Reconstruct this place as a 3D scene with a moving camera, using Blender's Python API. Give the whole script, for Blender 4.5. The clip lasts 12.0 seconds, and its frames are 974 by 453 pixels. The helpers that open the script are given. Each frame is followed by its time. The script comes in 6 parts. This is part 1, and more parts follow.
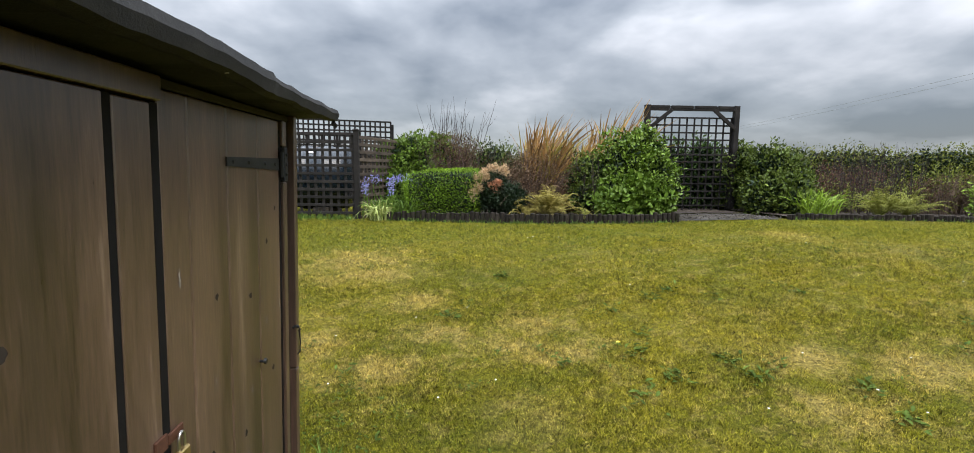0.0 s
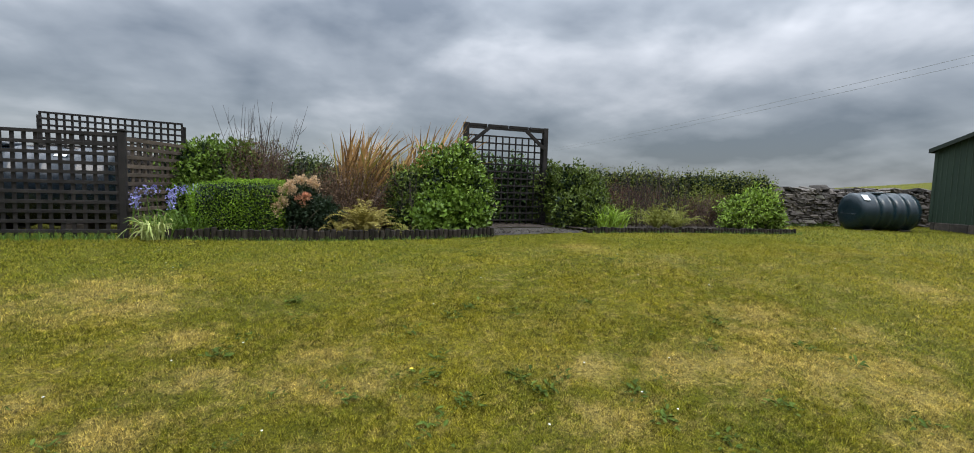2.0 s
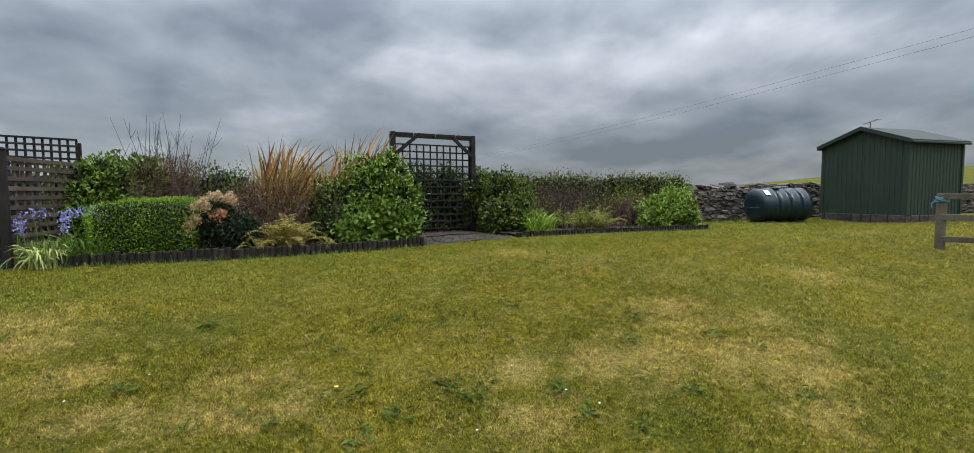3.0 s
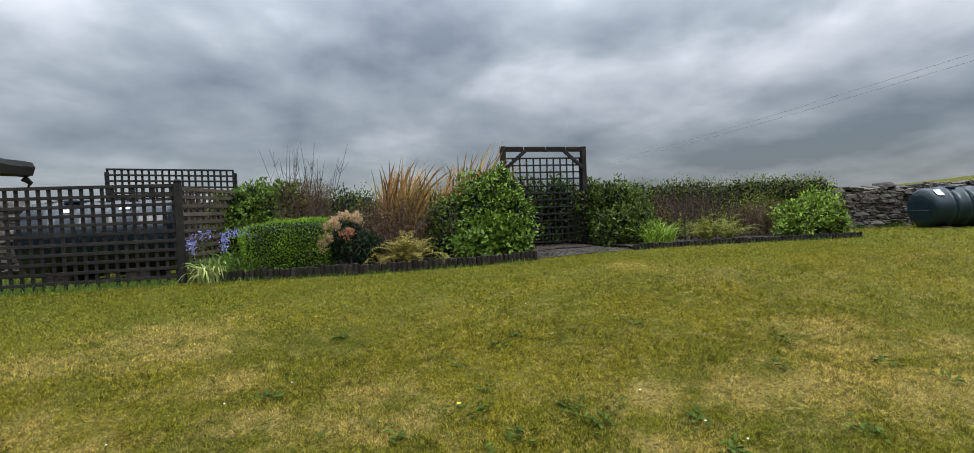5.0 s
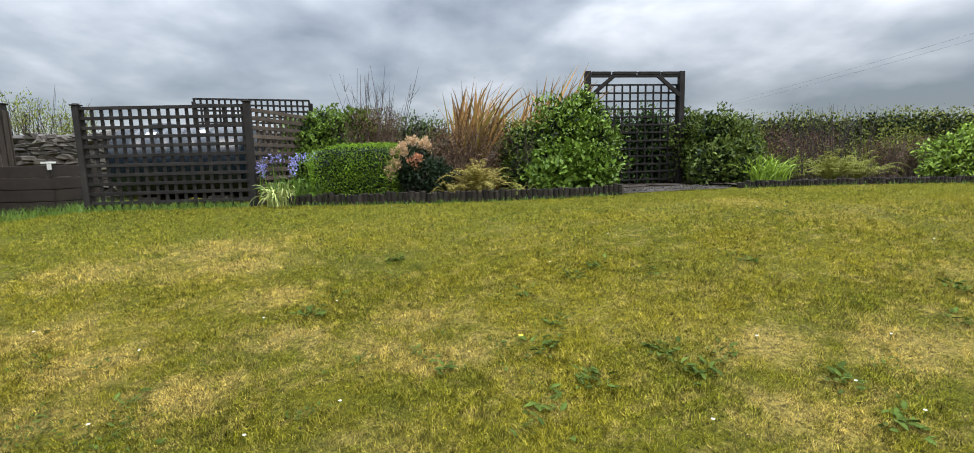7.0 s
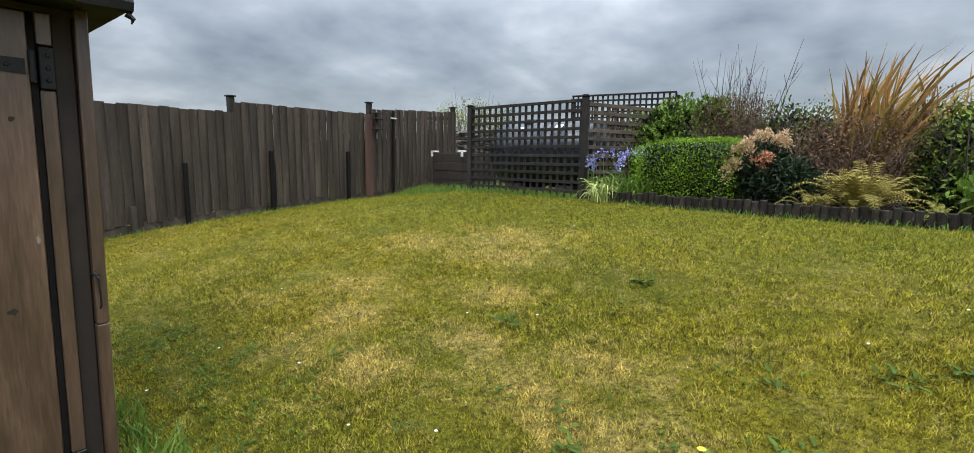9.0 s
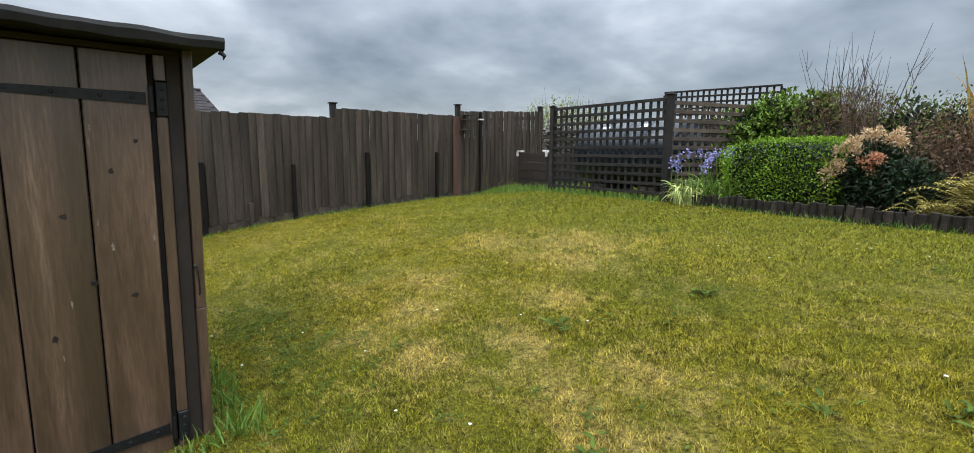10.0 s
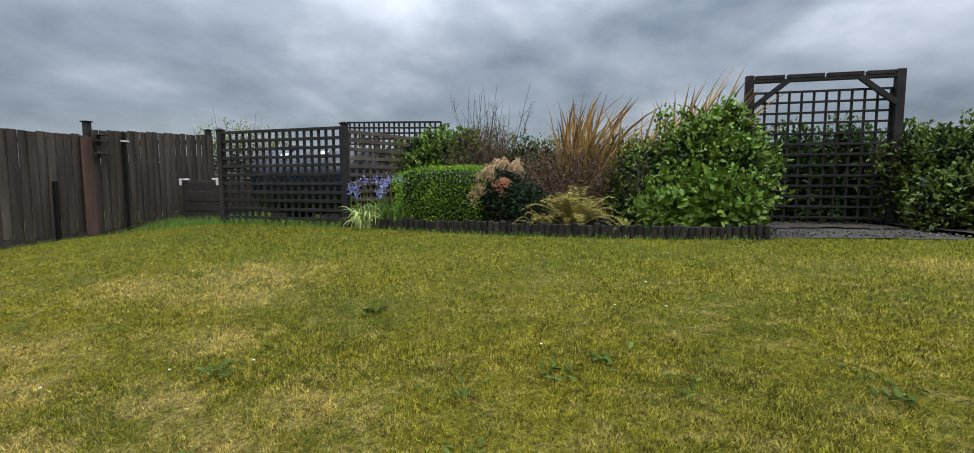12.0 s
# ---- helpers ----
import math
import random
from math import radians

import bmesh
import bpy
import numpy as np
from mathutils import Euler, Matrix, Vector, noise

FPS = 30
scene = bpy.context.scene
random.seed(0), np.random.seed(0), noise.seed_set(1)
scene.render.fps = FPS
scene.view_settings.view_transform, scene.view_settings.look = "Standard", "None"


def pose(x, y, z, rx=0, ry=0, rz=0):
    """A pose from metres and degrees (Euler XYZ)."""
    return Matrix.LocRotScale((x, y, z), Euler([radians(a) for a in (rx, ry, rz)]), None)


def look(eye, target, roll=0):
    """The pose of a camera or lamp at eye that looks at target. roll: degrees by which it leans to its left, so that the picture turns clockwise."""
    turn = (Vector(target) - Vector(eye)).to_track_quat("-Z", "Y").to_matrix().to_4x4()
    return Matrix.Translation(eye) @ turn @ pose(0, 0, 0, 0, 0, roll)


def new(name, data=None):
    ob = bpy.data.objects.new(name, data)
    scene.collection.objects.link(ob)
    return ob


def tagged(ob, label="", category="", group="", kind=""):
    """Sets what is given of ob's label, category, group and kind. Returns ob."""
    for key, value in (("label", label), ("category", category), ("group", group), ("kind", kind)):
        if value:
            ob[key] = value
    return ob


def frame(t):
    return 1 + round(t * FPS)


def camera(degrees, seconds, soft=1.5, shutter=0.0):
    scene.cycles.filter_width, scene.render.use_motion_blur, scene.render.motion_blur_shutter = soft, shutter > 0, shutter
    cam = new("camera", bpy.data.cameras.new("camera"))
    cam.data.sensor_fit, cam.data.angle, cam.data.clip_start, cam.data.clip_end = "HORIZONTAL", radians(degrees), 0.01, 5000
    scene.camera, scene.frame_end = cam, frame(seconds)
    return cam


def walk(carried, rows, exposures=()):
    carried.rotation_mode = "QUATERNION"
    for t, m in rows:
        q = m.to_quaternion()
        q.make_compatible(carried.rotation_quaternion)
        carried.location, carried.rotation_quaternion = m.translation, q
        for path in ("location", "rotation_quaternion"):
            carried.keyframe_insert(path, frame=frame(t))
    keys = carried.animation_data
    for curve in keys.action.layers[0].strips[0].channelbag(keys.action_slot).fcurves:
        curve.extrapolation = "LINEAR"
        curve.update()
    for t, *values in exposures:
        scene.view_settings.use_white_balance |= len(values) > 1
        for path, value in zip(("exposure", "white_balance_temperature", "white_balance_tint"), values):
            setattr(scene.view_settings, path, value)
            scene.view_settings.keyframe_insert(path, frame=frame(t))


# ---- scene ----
cam = camera(89.9, 12.0, soft=0.9)
PATH = [
    (0, (0.103, -0.161, 1.715), (0.237, 1.821, 1.482), 0.5),
    (0.5, (0.213, -0.014, 1.717), (0.63, 1.934, 1.542), 1.9),
    (1, (0.235, 0.017, 1.732), (0.835, 1.915, 1.545), 1.5),
    (1.5, (0.33, 0.052, 1.728), (1.016, 1.922, 1.543), 1.6),
    (2, (0.474, 0.017, 1.732), (1.244, 1.856, 1.566), 1.7),
    (2.5, (0.552, -0.034, 1.736), (1.471, 1.736, 1.587), 0.8),
    (2.7, (0.548, -0.053, 1.75), (1.531, 1.683, 1.605), 0.3),
    (4.3, (0.579, -0.019, 1.739), (1.598, 1.699, 1.653), -1.7),
    (4.5, (0.578, 0.023, 1.739), (1.481, 1.806, 1.663), -2.3),
    (5, (0.53, 0.073, 1.752), (1.135, 1.978, 1.681), -2.3),
    (5.5, (0.501, 0.049, 1.755), (1.006, 1.977, 1.596), -0.4),
    (6, (0.446, 0.152, 1.706), (0.748, 2.112, 1.446), 0.4),
    (6.5, (0.503, 0.387, 1.553), (0.713, 2.35, 1.236), -0.6),
    (6.7, (0.591, 0.487, 1.468), (0.889, 2.447, 1.205), -1.3),
    (8.3, (1.322, 1.273, 1.386), (0.793, 3.184, 1.124), -3.7),
    (8.5, (1.396, 1.332, 1.38), (0.628, 3.161, 1.127), -3.3),
    (9, (1.573, 1.459, 1.453), (0.372, 3.034, 1.178), 0.8),
    (9.5, (1.791, 1.519, 1.502), (0.337, 2.86, 1.205), 0.3),
    (10, (1.813, 1.543, 1.517), (0.33, 2.853, 1.225), 0.5),
    (10.5, (1.825, 1.555, 1.529), (0.414, 2.948, 1.268), 0.9),
    (11, (1.847, 1.562, 1.542), (0.591, 3.1, 1.308), 0.9),
    (11.5, (1.891, 1.62, 1.516), (0.924, 3.358, 1.312), 0.4),
    (12, (1.971, 1.64, 1.496), (1.488, 3.573, 1.323), -0.1),
]
EXPOSURES = [(0.0, -0.06, 6600, 12), (0.5, -0.18, 6550, 12), (1.5, -0.24, 6500, 11), (2.5, -0.52, 6450, 11), (4.5, -0.45, 6450, 10), (5.0, -0.5, 6450, 10), (5.5, -0.22, 6500, 10),
             (6.0, -0.12, 6500, 10), (6.5, 0.02, 6550, 11), (8.5, -0.12, 6450, 10), (10.0, -0.15, 6350, 9), (11.0, -0.15, 6300, 9), (11.5, -0.22, 6300, 9), (12.0, -0.45, 6250, 10)]
walk(cam, [(t, look(eye, target, roll)) for t, eye, target, roll in PATH], EXPOSURES)

# ---- world and light ----
SUN_EL, SUN_AZ = 54.0, 146.0
world = bpy.data.worlds.new("overcast_sky")
scene.world = world
world.use_nodes = True
wn, wl = world.node_tree.nodes, world.node_tree.links
wn.clear()


def wnode(kind, **values):
    n = wn.new(kind)
    for k, v in values.items():
        n.inputs[k].default_value = v
    return n


def wmath(op, a, b=None, c=None):
    n = wn.new("ShaderNodeMath")
    n.operation = op
    for i, v in enumerate((a, b, c)):
        if v is None:
            continue
        if isinstance(v, (int, float)):
            n.inputs[i].default_value = v
        else:
            wl.new(v, n.inputs[i])
    return n.outputs[0]


sky = wn.new("ShaderNodeTexSky")
sky.sky_type, sky.sun_disc = "NISHITA", False
sky.sun_elevation, sky.sun_rotation = radians(SUN_EL), radians(SUN_AZ)
coord = wn.new("ShaderNodeTexCoord")
split = wn.new("ShaderNodeSeparateXYZ")
wl.new(coord.outputs["Generated"], split.inputs[0])
up = wmath("MAXIMUM", split.outputs["Z"], 0.0)
# the cloud deck: the direction laid onto a flat layer overhead
lift = wmath("ADD", up, 0.30)
deck = wn.new("ShaderNodeCombineXYZ")
wl.new(wmath("DIVIDE", split.outputs["X"], lift), deck.inputs[0])
wl.new(wmath("DIVIDE", split.outputs["Y"], lift), deck.inputs[1])
turned = wn.new("ShaderNodeMapping")
turned.inputs["Rotation"].default_value = (0, 0, radians(-8))
turned.inputs["Scale"].default_value = (1.0, 0.8, 1.0)
turned.inputs["Location"].default_value = (0.55, 0.35, 0)
wl.new(deck.outputs[0], turned.inputs["Vector"])
big = wnode("ShaderNodeTexNoise", Scale=1.05, Detail=5.0, Roughness=0.5, Distortion=0.25)
small = wnode("ShaderNodeTexNoise", Scale=2.6, Detail=5.0, Roughness=0.5, Distortion=0.15)
wl.new(turned.outputs[0], big.inputs["Vector"])
wl.new(deck.outputs[0], small.inputs["Vector"])
mixn = wmath("ADD", wmath("MULTIPLY", big.outputs["Fac"], 0.62), wmath("MULTIPLY", small.outputs["Fac"], 0.38))
# a thinner, brighter break in the deck, and heavier cloud under it towards the open fields
reach = wn.new("ShaderNodeVectorMath")
reach.operation = "LENGTH"
wl.new(deck.outputs[0], reach.inputs[0])
far_out = wmath("ADD", reach.outputs["Value"], wmath("MULTIPLY", wmath("SUBTRACT", big.outputs["Fac"], 0.5), 1.3))


def wrange(v, lo, hi, to):
    n = wn.new("ShaderNodeMapRange")
    n.interpolation_type = "SMOOTHSTEP"
    n.inputs[1].default_value, n.inputs[2].default_value, n.inputs[4].default_value = lo, hi, to
    wl.new(v, n.inputs[0])
    return n.outputs[0]


to_fields = wrange(wmath("DIVIDE", split.outputs["X"], lift), 0.0, 0.9, 1.0)
break_ = wmath("MULTIPLY", wrange(far_out, 1.45, 1.75, 1.0), wmath("SUBTRACT", 1.0, wrange(far_out, 1.75, 2.1, 1.0)))
heavy = wrange(far_out, 1.95, 2.3, 0.075)
shift_ = wmath("MULTIPLY", to_fields, wmath("SUBTRACT", wmath("MULTIPLY", break_, 0.105), heavy))
mixn = wmath("ADD", mixn, shift_)
ramp = wn.new("ShaderNodeValToRGB")
wl.new(mixn, ramp.inputs[0])
ramp.color_ramp.elements[0].position, ramp.color_ramp.elements[0].color = 0.36, (0.180, 0.210, 0.250, 1)
ramp.color_ramp.elements[1].position, ramp.color_ramp.elements[1].color = 0.66, (0.76, 0.79, 0.84, 1)
e = ramp.color_ramp.elements.new(0.50)
e.color = (0.376, 0.414, 0.460, 1)
# an overcast sky grows brighter towards the zenith
grow = wmath("ADD", 0.92, wmath("MULTIPLY", wmath("POWER", up, 2.5), 15.0))
clouds = wn.new("ShaderNodeBackground")
wl.new(ramp.outputs[0], clouds.inputs[0])
wl.new(grow, clouds.inputs[1])
blue = wnode("ShaderNodeBackground", Strength=0.025)
wl.new(sky.outputs[0], blue.inputs[0])
both = wn.new("ShaderNodeAddShader")
wl.new(clouds.outputs[0], both.inputs[0])
wl.new(blue.outputs[0], both.inputs[1])
world_out = wn.new("ShaderNodeOutputWorld")
wl.new(both.outputs[0], world_out.inputs[0])

sun_data = bpy.data.lights.new("sun", "SUN")
sun_data.energy, sun_data.angle, sun_data.color = 1.5, radians(24), (1.0, 0.94, 0.85)
sun_ob = new("sun", sun_data)
az, el = radians(SUN_AZ), radians(SUN_EL)
sun_ob.matrix_world = look((0, 0, 30), Vector((0, 0, 30)) - Vector((math.sin(az) * math.cos(el), math.cos(az) * math.cos(el), math.sin(el))))
scene.view_settings.exposure = 0.0

# ---- materials ----
def material(name, stops, scale=6.0, stretch=(1, 1, 1), rough=(0.6, 0.9), bump=0.3, depth=0.004, metal=0.0,
             fine=40.0, vary=0.0, island=False, coords="Object", spec=0.4, translucent=0.0, stain=None, wave=None, detail=6.0):
    """A procedural surface: a ramp of colours over two scales of noise, with roughness and relief from the same noises.
    vary: how far pieces differ in brightness; island: each loose piece of the mesh differs, not each object;
    stain: (colour, scale, low, high) laid over by a large soft noise; wave: ribs of that pitch in metres along x."""
    m = bpy.data.materials.new(name)
    m.use_nodes = True
    nt = m.node_tree
    nodes, links = nt.nodes, nt.links
    bsdf = nodes["Principled BSDF"]

    def add(kind, **values):
        n = nodes.new(kind)
        for k, v in values.items():
            n.inputs[k].default_value = v
        return n

    place = nodes.new("ShaderNodeTexCoord").outputs["Object"] if coords == "Object" else nodes.new("ShaderNodeNewGeometry").outputs["Position"]
    mapping = add("ShaderNodeMapping", Scale=stretch)
    links.new(place, mapping.inputs["Vector"])
    vector = mapping.outputs[0]
    rand = None
    if vary:
        rand = nodes.new("ShaderNodeNewGeometry").outputs["Random Per Island"] if island else nodes.new("ShaderNodeObjectInfo").outputs["Random"]
        shift = nodes.new("ShaderNodeVectorMath")
        shift.operation = "ADD"
        push = nodes.new("ShaderNodeMath")
        push.operation = "MULTIPLY"
        push.inputs[1].default_value = 37.0
        links.new(rand, push.inputs[0])
        links.new(vector, shift.inputs[0])
        links.new(push.outputs[0], shift.inputs[1])
        vector = shift.outputs[0]
    coarse = add("ShaderNodeTexNoise", Scale=scale, Detail=detail, Roughness=0.6)
    grain = add("ShaderNodeTexNoise", Scale=fine, Detail=4.0, Roughness=0.65)
    links.new(vector, coarse.inputs["Vector"])
    links.new(vector, grain.inputs["Vector"])
    blend = nodes.new("ShaderNodeMix")
    blend.data_type = "FLOAT"
    blend.inputs[0].default_value = 0.35
    links.new(coarse.outputs["Fac"], blend.inputs[2])
    links.new(grain.outputs["Fac"], blend.inputs[3])
    ramp = nodes.new("ShaderNodeValToRGB")
    els = ramp.color_ramp.elements
    while len(els) < len(stops):
        els.new(0.5)
    for el_, (p, c) in zip(els, stops):
        el_.position, el_.color = p, (*c, 1)
    links.new(blend.outputs[0], ramp.inputs[0])
    colour = ramp.outputs[0]
    if stain:
        c, s, lo, hi = stain
        spot = add("ShaderNodeTexNoise", Scale=s, Detail=5.0, Roughness=0.6)
        links.new(vector, spot.inputs["Vector"])
        rng = nodes.new("ShaderNodeMapRange")
        rng.inputs[1].default_value, rng.inputs[2].default_value = lo, hi
        links.new(spot.outputs["Fac"], rng.inputs[0])
        over = nodes.new("ShaderNodeMix")
        over.data_type = "RGBA"
        over.inputs["B"].default_value = (*c, 1)
        links.new(rng.outputs[0], over.inputs[0])
        links.new(colour, over.inputs["A"])
        colour = over.outputs["Result"]
    if vary:
        hsv = nodes.new("ShaderNodeHueSaturation")
        value = nodes.new("ShaderNodeMapRange")
        value.inputs[3].default_value, value.inputs[4].default_value = 1 - vary, 1 + vary
        links.new(rand, value.inputs[0])
        links.new(value.outputs[0], hsv.inputs["Value"])
        links.new(colour, hsv.inputs["Color"])
        colour = hsv.outputs[0]
    links.new(colour, bsdf.inputs["Base Color"])
    r = nodes.new("ShaderNodeMapRange")
    r.inputs[3].default_value, r.inputs[4].default_value = rough
    links.new(grain.outputs["Fac"], r.inputs[0])
    links.new(r.outputs[0], bsdf.inputs["Roughness"])
    bsdf.inputs["Metallic"].default_value = metal
    bsdf.inputs["Specular IOR Level"].default_value = spec
    if bump:
        b = add("ShaderNodeBump", Strength=bump, Distance=depth)
        links.new(blend.outputs[0], b.inputs["Height"])
        links.new(b.outputs[0], bsdf.inputs["Normal"])
    if translucent:
        tr = nodes.new("ShaderNodeBsdfTranslucent")
        links.new(colour, tr.inputs[0])
        mix = add("ShaderNodeMixShader", Fac=translucent)
        links.new(bsdf.outputs[0], mix.inputs[1])
        links.new(tr.outputs[0], mix.inputs[2])
        links.new(mix.outputs[0], nodes["Material Output"].inputs[0])
    return m


def leaf_mat(name, a, b, c, rough=(0.35, 0.6), vary=0.3, translucent=0.16, spec=0.2):
    return material(name, [(0.3, a), (0.5, b), (0.72, c)], scale=3.0, fine=60, rough=rough, bump=0.15, depth=0.001,
                    vary=vary, island=True, coords="World", spec=spec, translucent=translucent)


M = {}
M["shed_wood"] = material("shed_wood", [(0.30, (0.015, 0.0088, 0.0062)), (0.46, (0.064, 0.037, 0.0262)), (0.56, (0.106, 0.063, 0.0450)), (0.72, (0.23, 0.155, 0.112))],
                          scale=2.6, stretch=(3.0, 3.0, 0.25), fine=40, rough=(0.22, 0.44), bump=0.5, depth=0.003, vary=0.2, spec=1.0,
                          stain=((0.030, 0.020, 0.015), 1.6, 0.53, 0.74))
M["shed_dark"] = material("shed_dark", [(0.3, (0.009, 0.0068, 0.0056)), (0.7, (0.040, 0.028, 0.021))], scale=5, fine=50, rough=(0.6, 0.9))
# near-black: painted shade in the shed's gaps, and the black fence posts' own colour
M["black_and_shade"] = material("black_wood_and_shade", [(0.3, (0.003, 0.0028, 0.0026)), (0.7, (0.012, 0.010, 0.009))], scale=5, fine=50, rough=(0.7, 0.95), spec=0.15)
M["pale_wear"] = material("pale_wear", [(0.3, (0.14, 0.115, 0.09)), (0.7, (0.30, 0.26, 0.215))], scale=20, fine=90)
M["felt"] = material("roof_felt", [(0.3, (0.007, 0.007, 0.007)), (0.55, (0.015, 0.0145, 0.014)), (0.75, (0.042, 0.038, 0.034))],
                     scale=9, fine=180, rough=(0.6, 0.95), bump=0.8, depth=0.004, spec=0.3, stain=((0.03, 0.028, 0.026), 3.0, 0.5, 0.75))
M["iron"] = material("black_iron", [(0.3, (0.012, 0.013, 0.014)), (0.7, (0.035, 0.036, 0.038))], scale=18, fine=120, rough=(0.35, 0.6), metal=0.6, bump=0.4, depth=0.001)
M["rust"] = material("rusty_iron", [(0.3, (0.045, 0.017, 0.010)), (0.55, (0.11, 0.045, 0.025)), (0.75, (0.18, 0.085, 0.05))], scale=30, fine=140, rough=(0.6, 0.9), metal=0.3)
M["brass"] = material("brass", [(0.3, (0.33, 0.23, 0.09)), (0.7, (0.52, 0.40, 0.18))], scale=20, fine=140, rough=(0.3, 0.5), metal=0.9, bump=0.1)
M["steel"] = material("steel", [(0.3, (0.38, 0.37, 0.35)), (0.7, (0.6, 0.59, 0.57))], scale=20, fine=140, rough=(0.25, 0.45), metal=1.0, bump=0.1)
M["fence_wood"] = material("fence_wood", [(0.30, (0.015, 0.0115, 0.0085)), (0.5, (0.056, 0.043, 0.033)), (0.75, (0.125, 0.098, 0.077))],
                           scale=2.0, stretch=(3, 3, 0.3), fine=30, rough=(0.6, 0.9), bump=0.5, depth=0.003, vary=0.17, spec=0.2, stain=((0.032, 0.027, 0.023), 1.3, 0.50, 0.72))
M["red_wood"] = material("red_brown_wood", [(0.28, (0.028, 0.014, 0.010)), (0.5, (0.072, 0.036, 0.025)), (0.75, (0.13, 0.07, 0.05))],
                         scale=2.0, stretch=(3, 3, 0.3), fine=24, vary=0.1)
M["trellis"] = material("trellis_wood", [(0.3, (0.006, 0.0055, 0.0055)), (0.5, (0.015, 0.013, 0.012)), (0.75, (0.034, 0.029, 0.027))],
                        scale=4, fine=60, rough=(0.55, 0.85), bump=0.35, depth=0.002, vary=0.25, spec=0.22)
M["trellis_mid"] = material("screen_wood", [(0.3, (0.008, 0.007, 0.0065)), (0.5, (0.020, 0.0175, 0.016)), (0.75, (0.046, 0.040, 0.035))],
                            scale=4, fine=60, rough=(0.55, 0.85), bump=0.35, depth=0.002, vary=0.25, spec=0.25)
M["trellis_brown"] = material("trellis_brown", [(0.3, (0.026, 0.019, 0.013)), (0.5, (0.070, 0.052, 0.037)), (0.75, (0.15, 0.117, 0.086))],
                              scale=4, fine=60, rough=(0.6, 0.9), bump=0.35, depth=0.002, vary=0.25)
M["log"] = material("log_wood", [(0.3, (0.008, 0.0065, 0.0055)), (0.5, (0.024, 0.019, 0.015)), (0.75, (0.058, 0.048, 0.037))],
                    scale=7, fine=50, rough=(0.65, 0.95), bump=0.6, depth=0.004, vary=0.35, spec=0.2, stain=((0.03, 0.032, 0.018), 5, 0.55, 0.85))
M["grey_wood"] = material("weathered_wood", [(0.3, (0.045, 0.036, 0.025)), (0.5, (0.10, 0.083, 0.058)), (0.75, (0.19, 0.163, 0.12))],
                          scale=3, stretch=(2, 2, 0.5), fine=40, rough=(0.7, 0.95), bump=0.4, vary=0.12)
M["stone"] = material("field_stone", [(0.25, (0.028, 0.024, 0.020)), (0.48, (0.082, 0.070, 0.060)), (0.62, (0.125, 0.108, 0.094)), (0.8, (0.26, 0.24, 0.21))],
                      scale=7, fine=45, rough=(0.75, 1.0), bump=0.8, depth=0.012, vary=0.45, coords="World", stain=((0.055, 0.062, 0.035), 2.2, 0.55, 0.75))
M["stone_joined"] = material("field_stone_joined", [(0.25, (0.028, 0.024, 0.020)), (0.48, (0.082, 0.070, 0.060)), (0.62, (0.125, 0.108, 0.094)), (0.8, (0.26, 0.24, 0.21))],
                             scale=7, fine=45, rough=(0.75, 1.0), bump=0.8, depth=0.012, vary=0.45, island=True, coords="World", stain=((0.055, 0.062, 0.035), 2.2, 0.55, 0.75))
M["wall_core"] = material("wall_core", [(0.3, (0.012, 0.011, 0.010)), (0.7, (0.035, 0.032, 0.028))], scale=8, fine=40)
M["soil"] = material("soil", [(0.3, (0.014, 0.010, 0.007)), (0.5, (0.040, 0.028, 0.019)), (0.75, (0.085, 0.062, 0.042))], scale=9, fine=70, rough=(0.85, 1.0), bump=1.0, depth=0.03, coords="World")
M["slab"] = material("concrete_slab", [(0.3, (0.03, 0.026, 0.022)), (0.5, (0.062, 0.056, 0.048)), (0.75, (0.13, 0.12, 0.105))], scale=5, fine=80, rough=(0.92, 1.0), bump=0.8, depth=0.012, spec=0.08, stain=((0.045, 0.04, 0.028), 2.5, 0.48, 0.62), coords="World")
M["plastic_green"] = material("tank_plastic", [(0.3, (0.004, 0.013, 0.017)), (0.7, (0.008, 0.022, 0.029))], scale=2.5, fine=60, rough=(0.22, 0.34), bump=0.1, depth=0.002, spec=0.5)
M["plastic_dark"] = material("tank_plastic_dark", [(0.3, (0.004, 0.008, 0.013)), (0.7, (0.008, 0.016, 0.024))], scale=2.5, fine=60, rough=(0.20, 0.32), bump=0.1, depth=0.002, spec=0.5)
M["label"] = material("paper_label", [(0.3, (0.55, 0.57, 0.56)), (0.7, (0.75, 0.76, 0.75))], scale=10, fine=90, rough=(0.5, 0.7), bump=0)
M["sheet_green"] = material("green_sheet", [(0.3, (0.013, 0.026, 0.016)), (0.5, (0.019, 0.036, 0.022)), (0.75, (0.030, 0.050, 0.032))],
                            scale=1.2, stretch=(1, 1, 0.3), fine=18, rough=(0.5, 0.7), bump=0.1, spec=0.35, coords="World")
M["sheet_trim"] = material("green_trim", [(0.3, (0.010, 0.016, 0.012)), (0.7, (0.020, 0.030, 0.022))], scale=3, fine=40, rough=(0.45, 0.65), bump=0.1)
M["sheet_roof"] = material("sheet_roof", [(0.3, (0.014, 0.020, 0.015)), (0.7, (0.028, 0.036, 0.028))], scale=3, fine=40, rough=(0.5, 0.7))
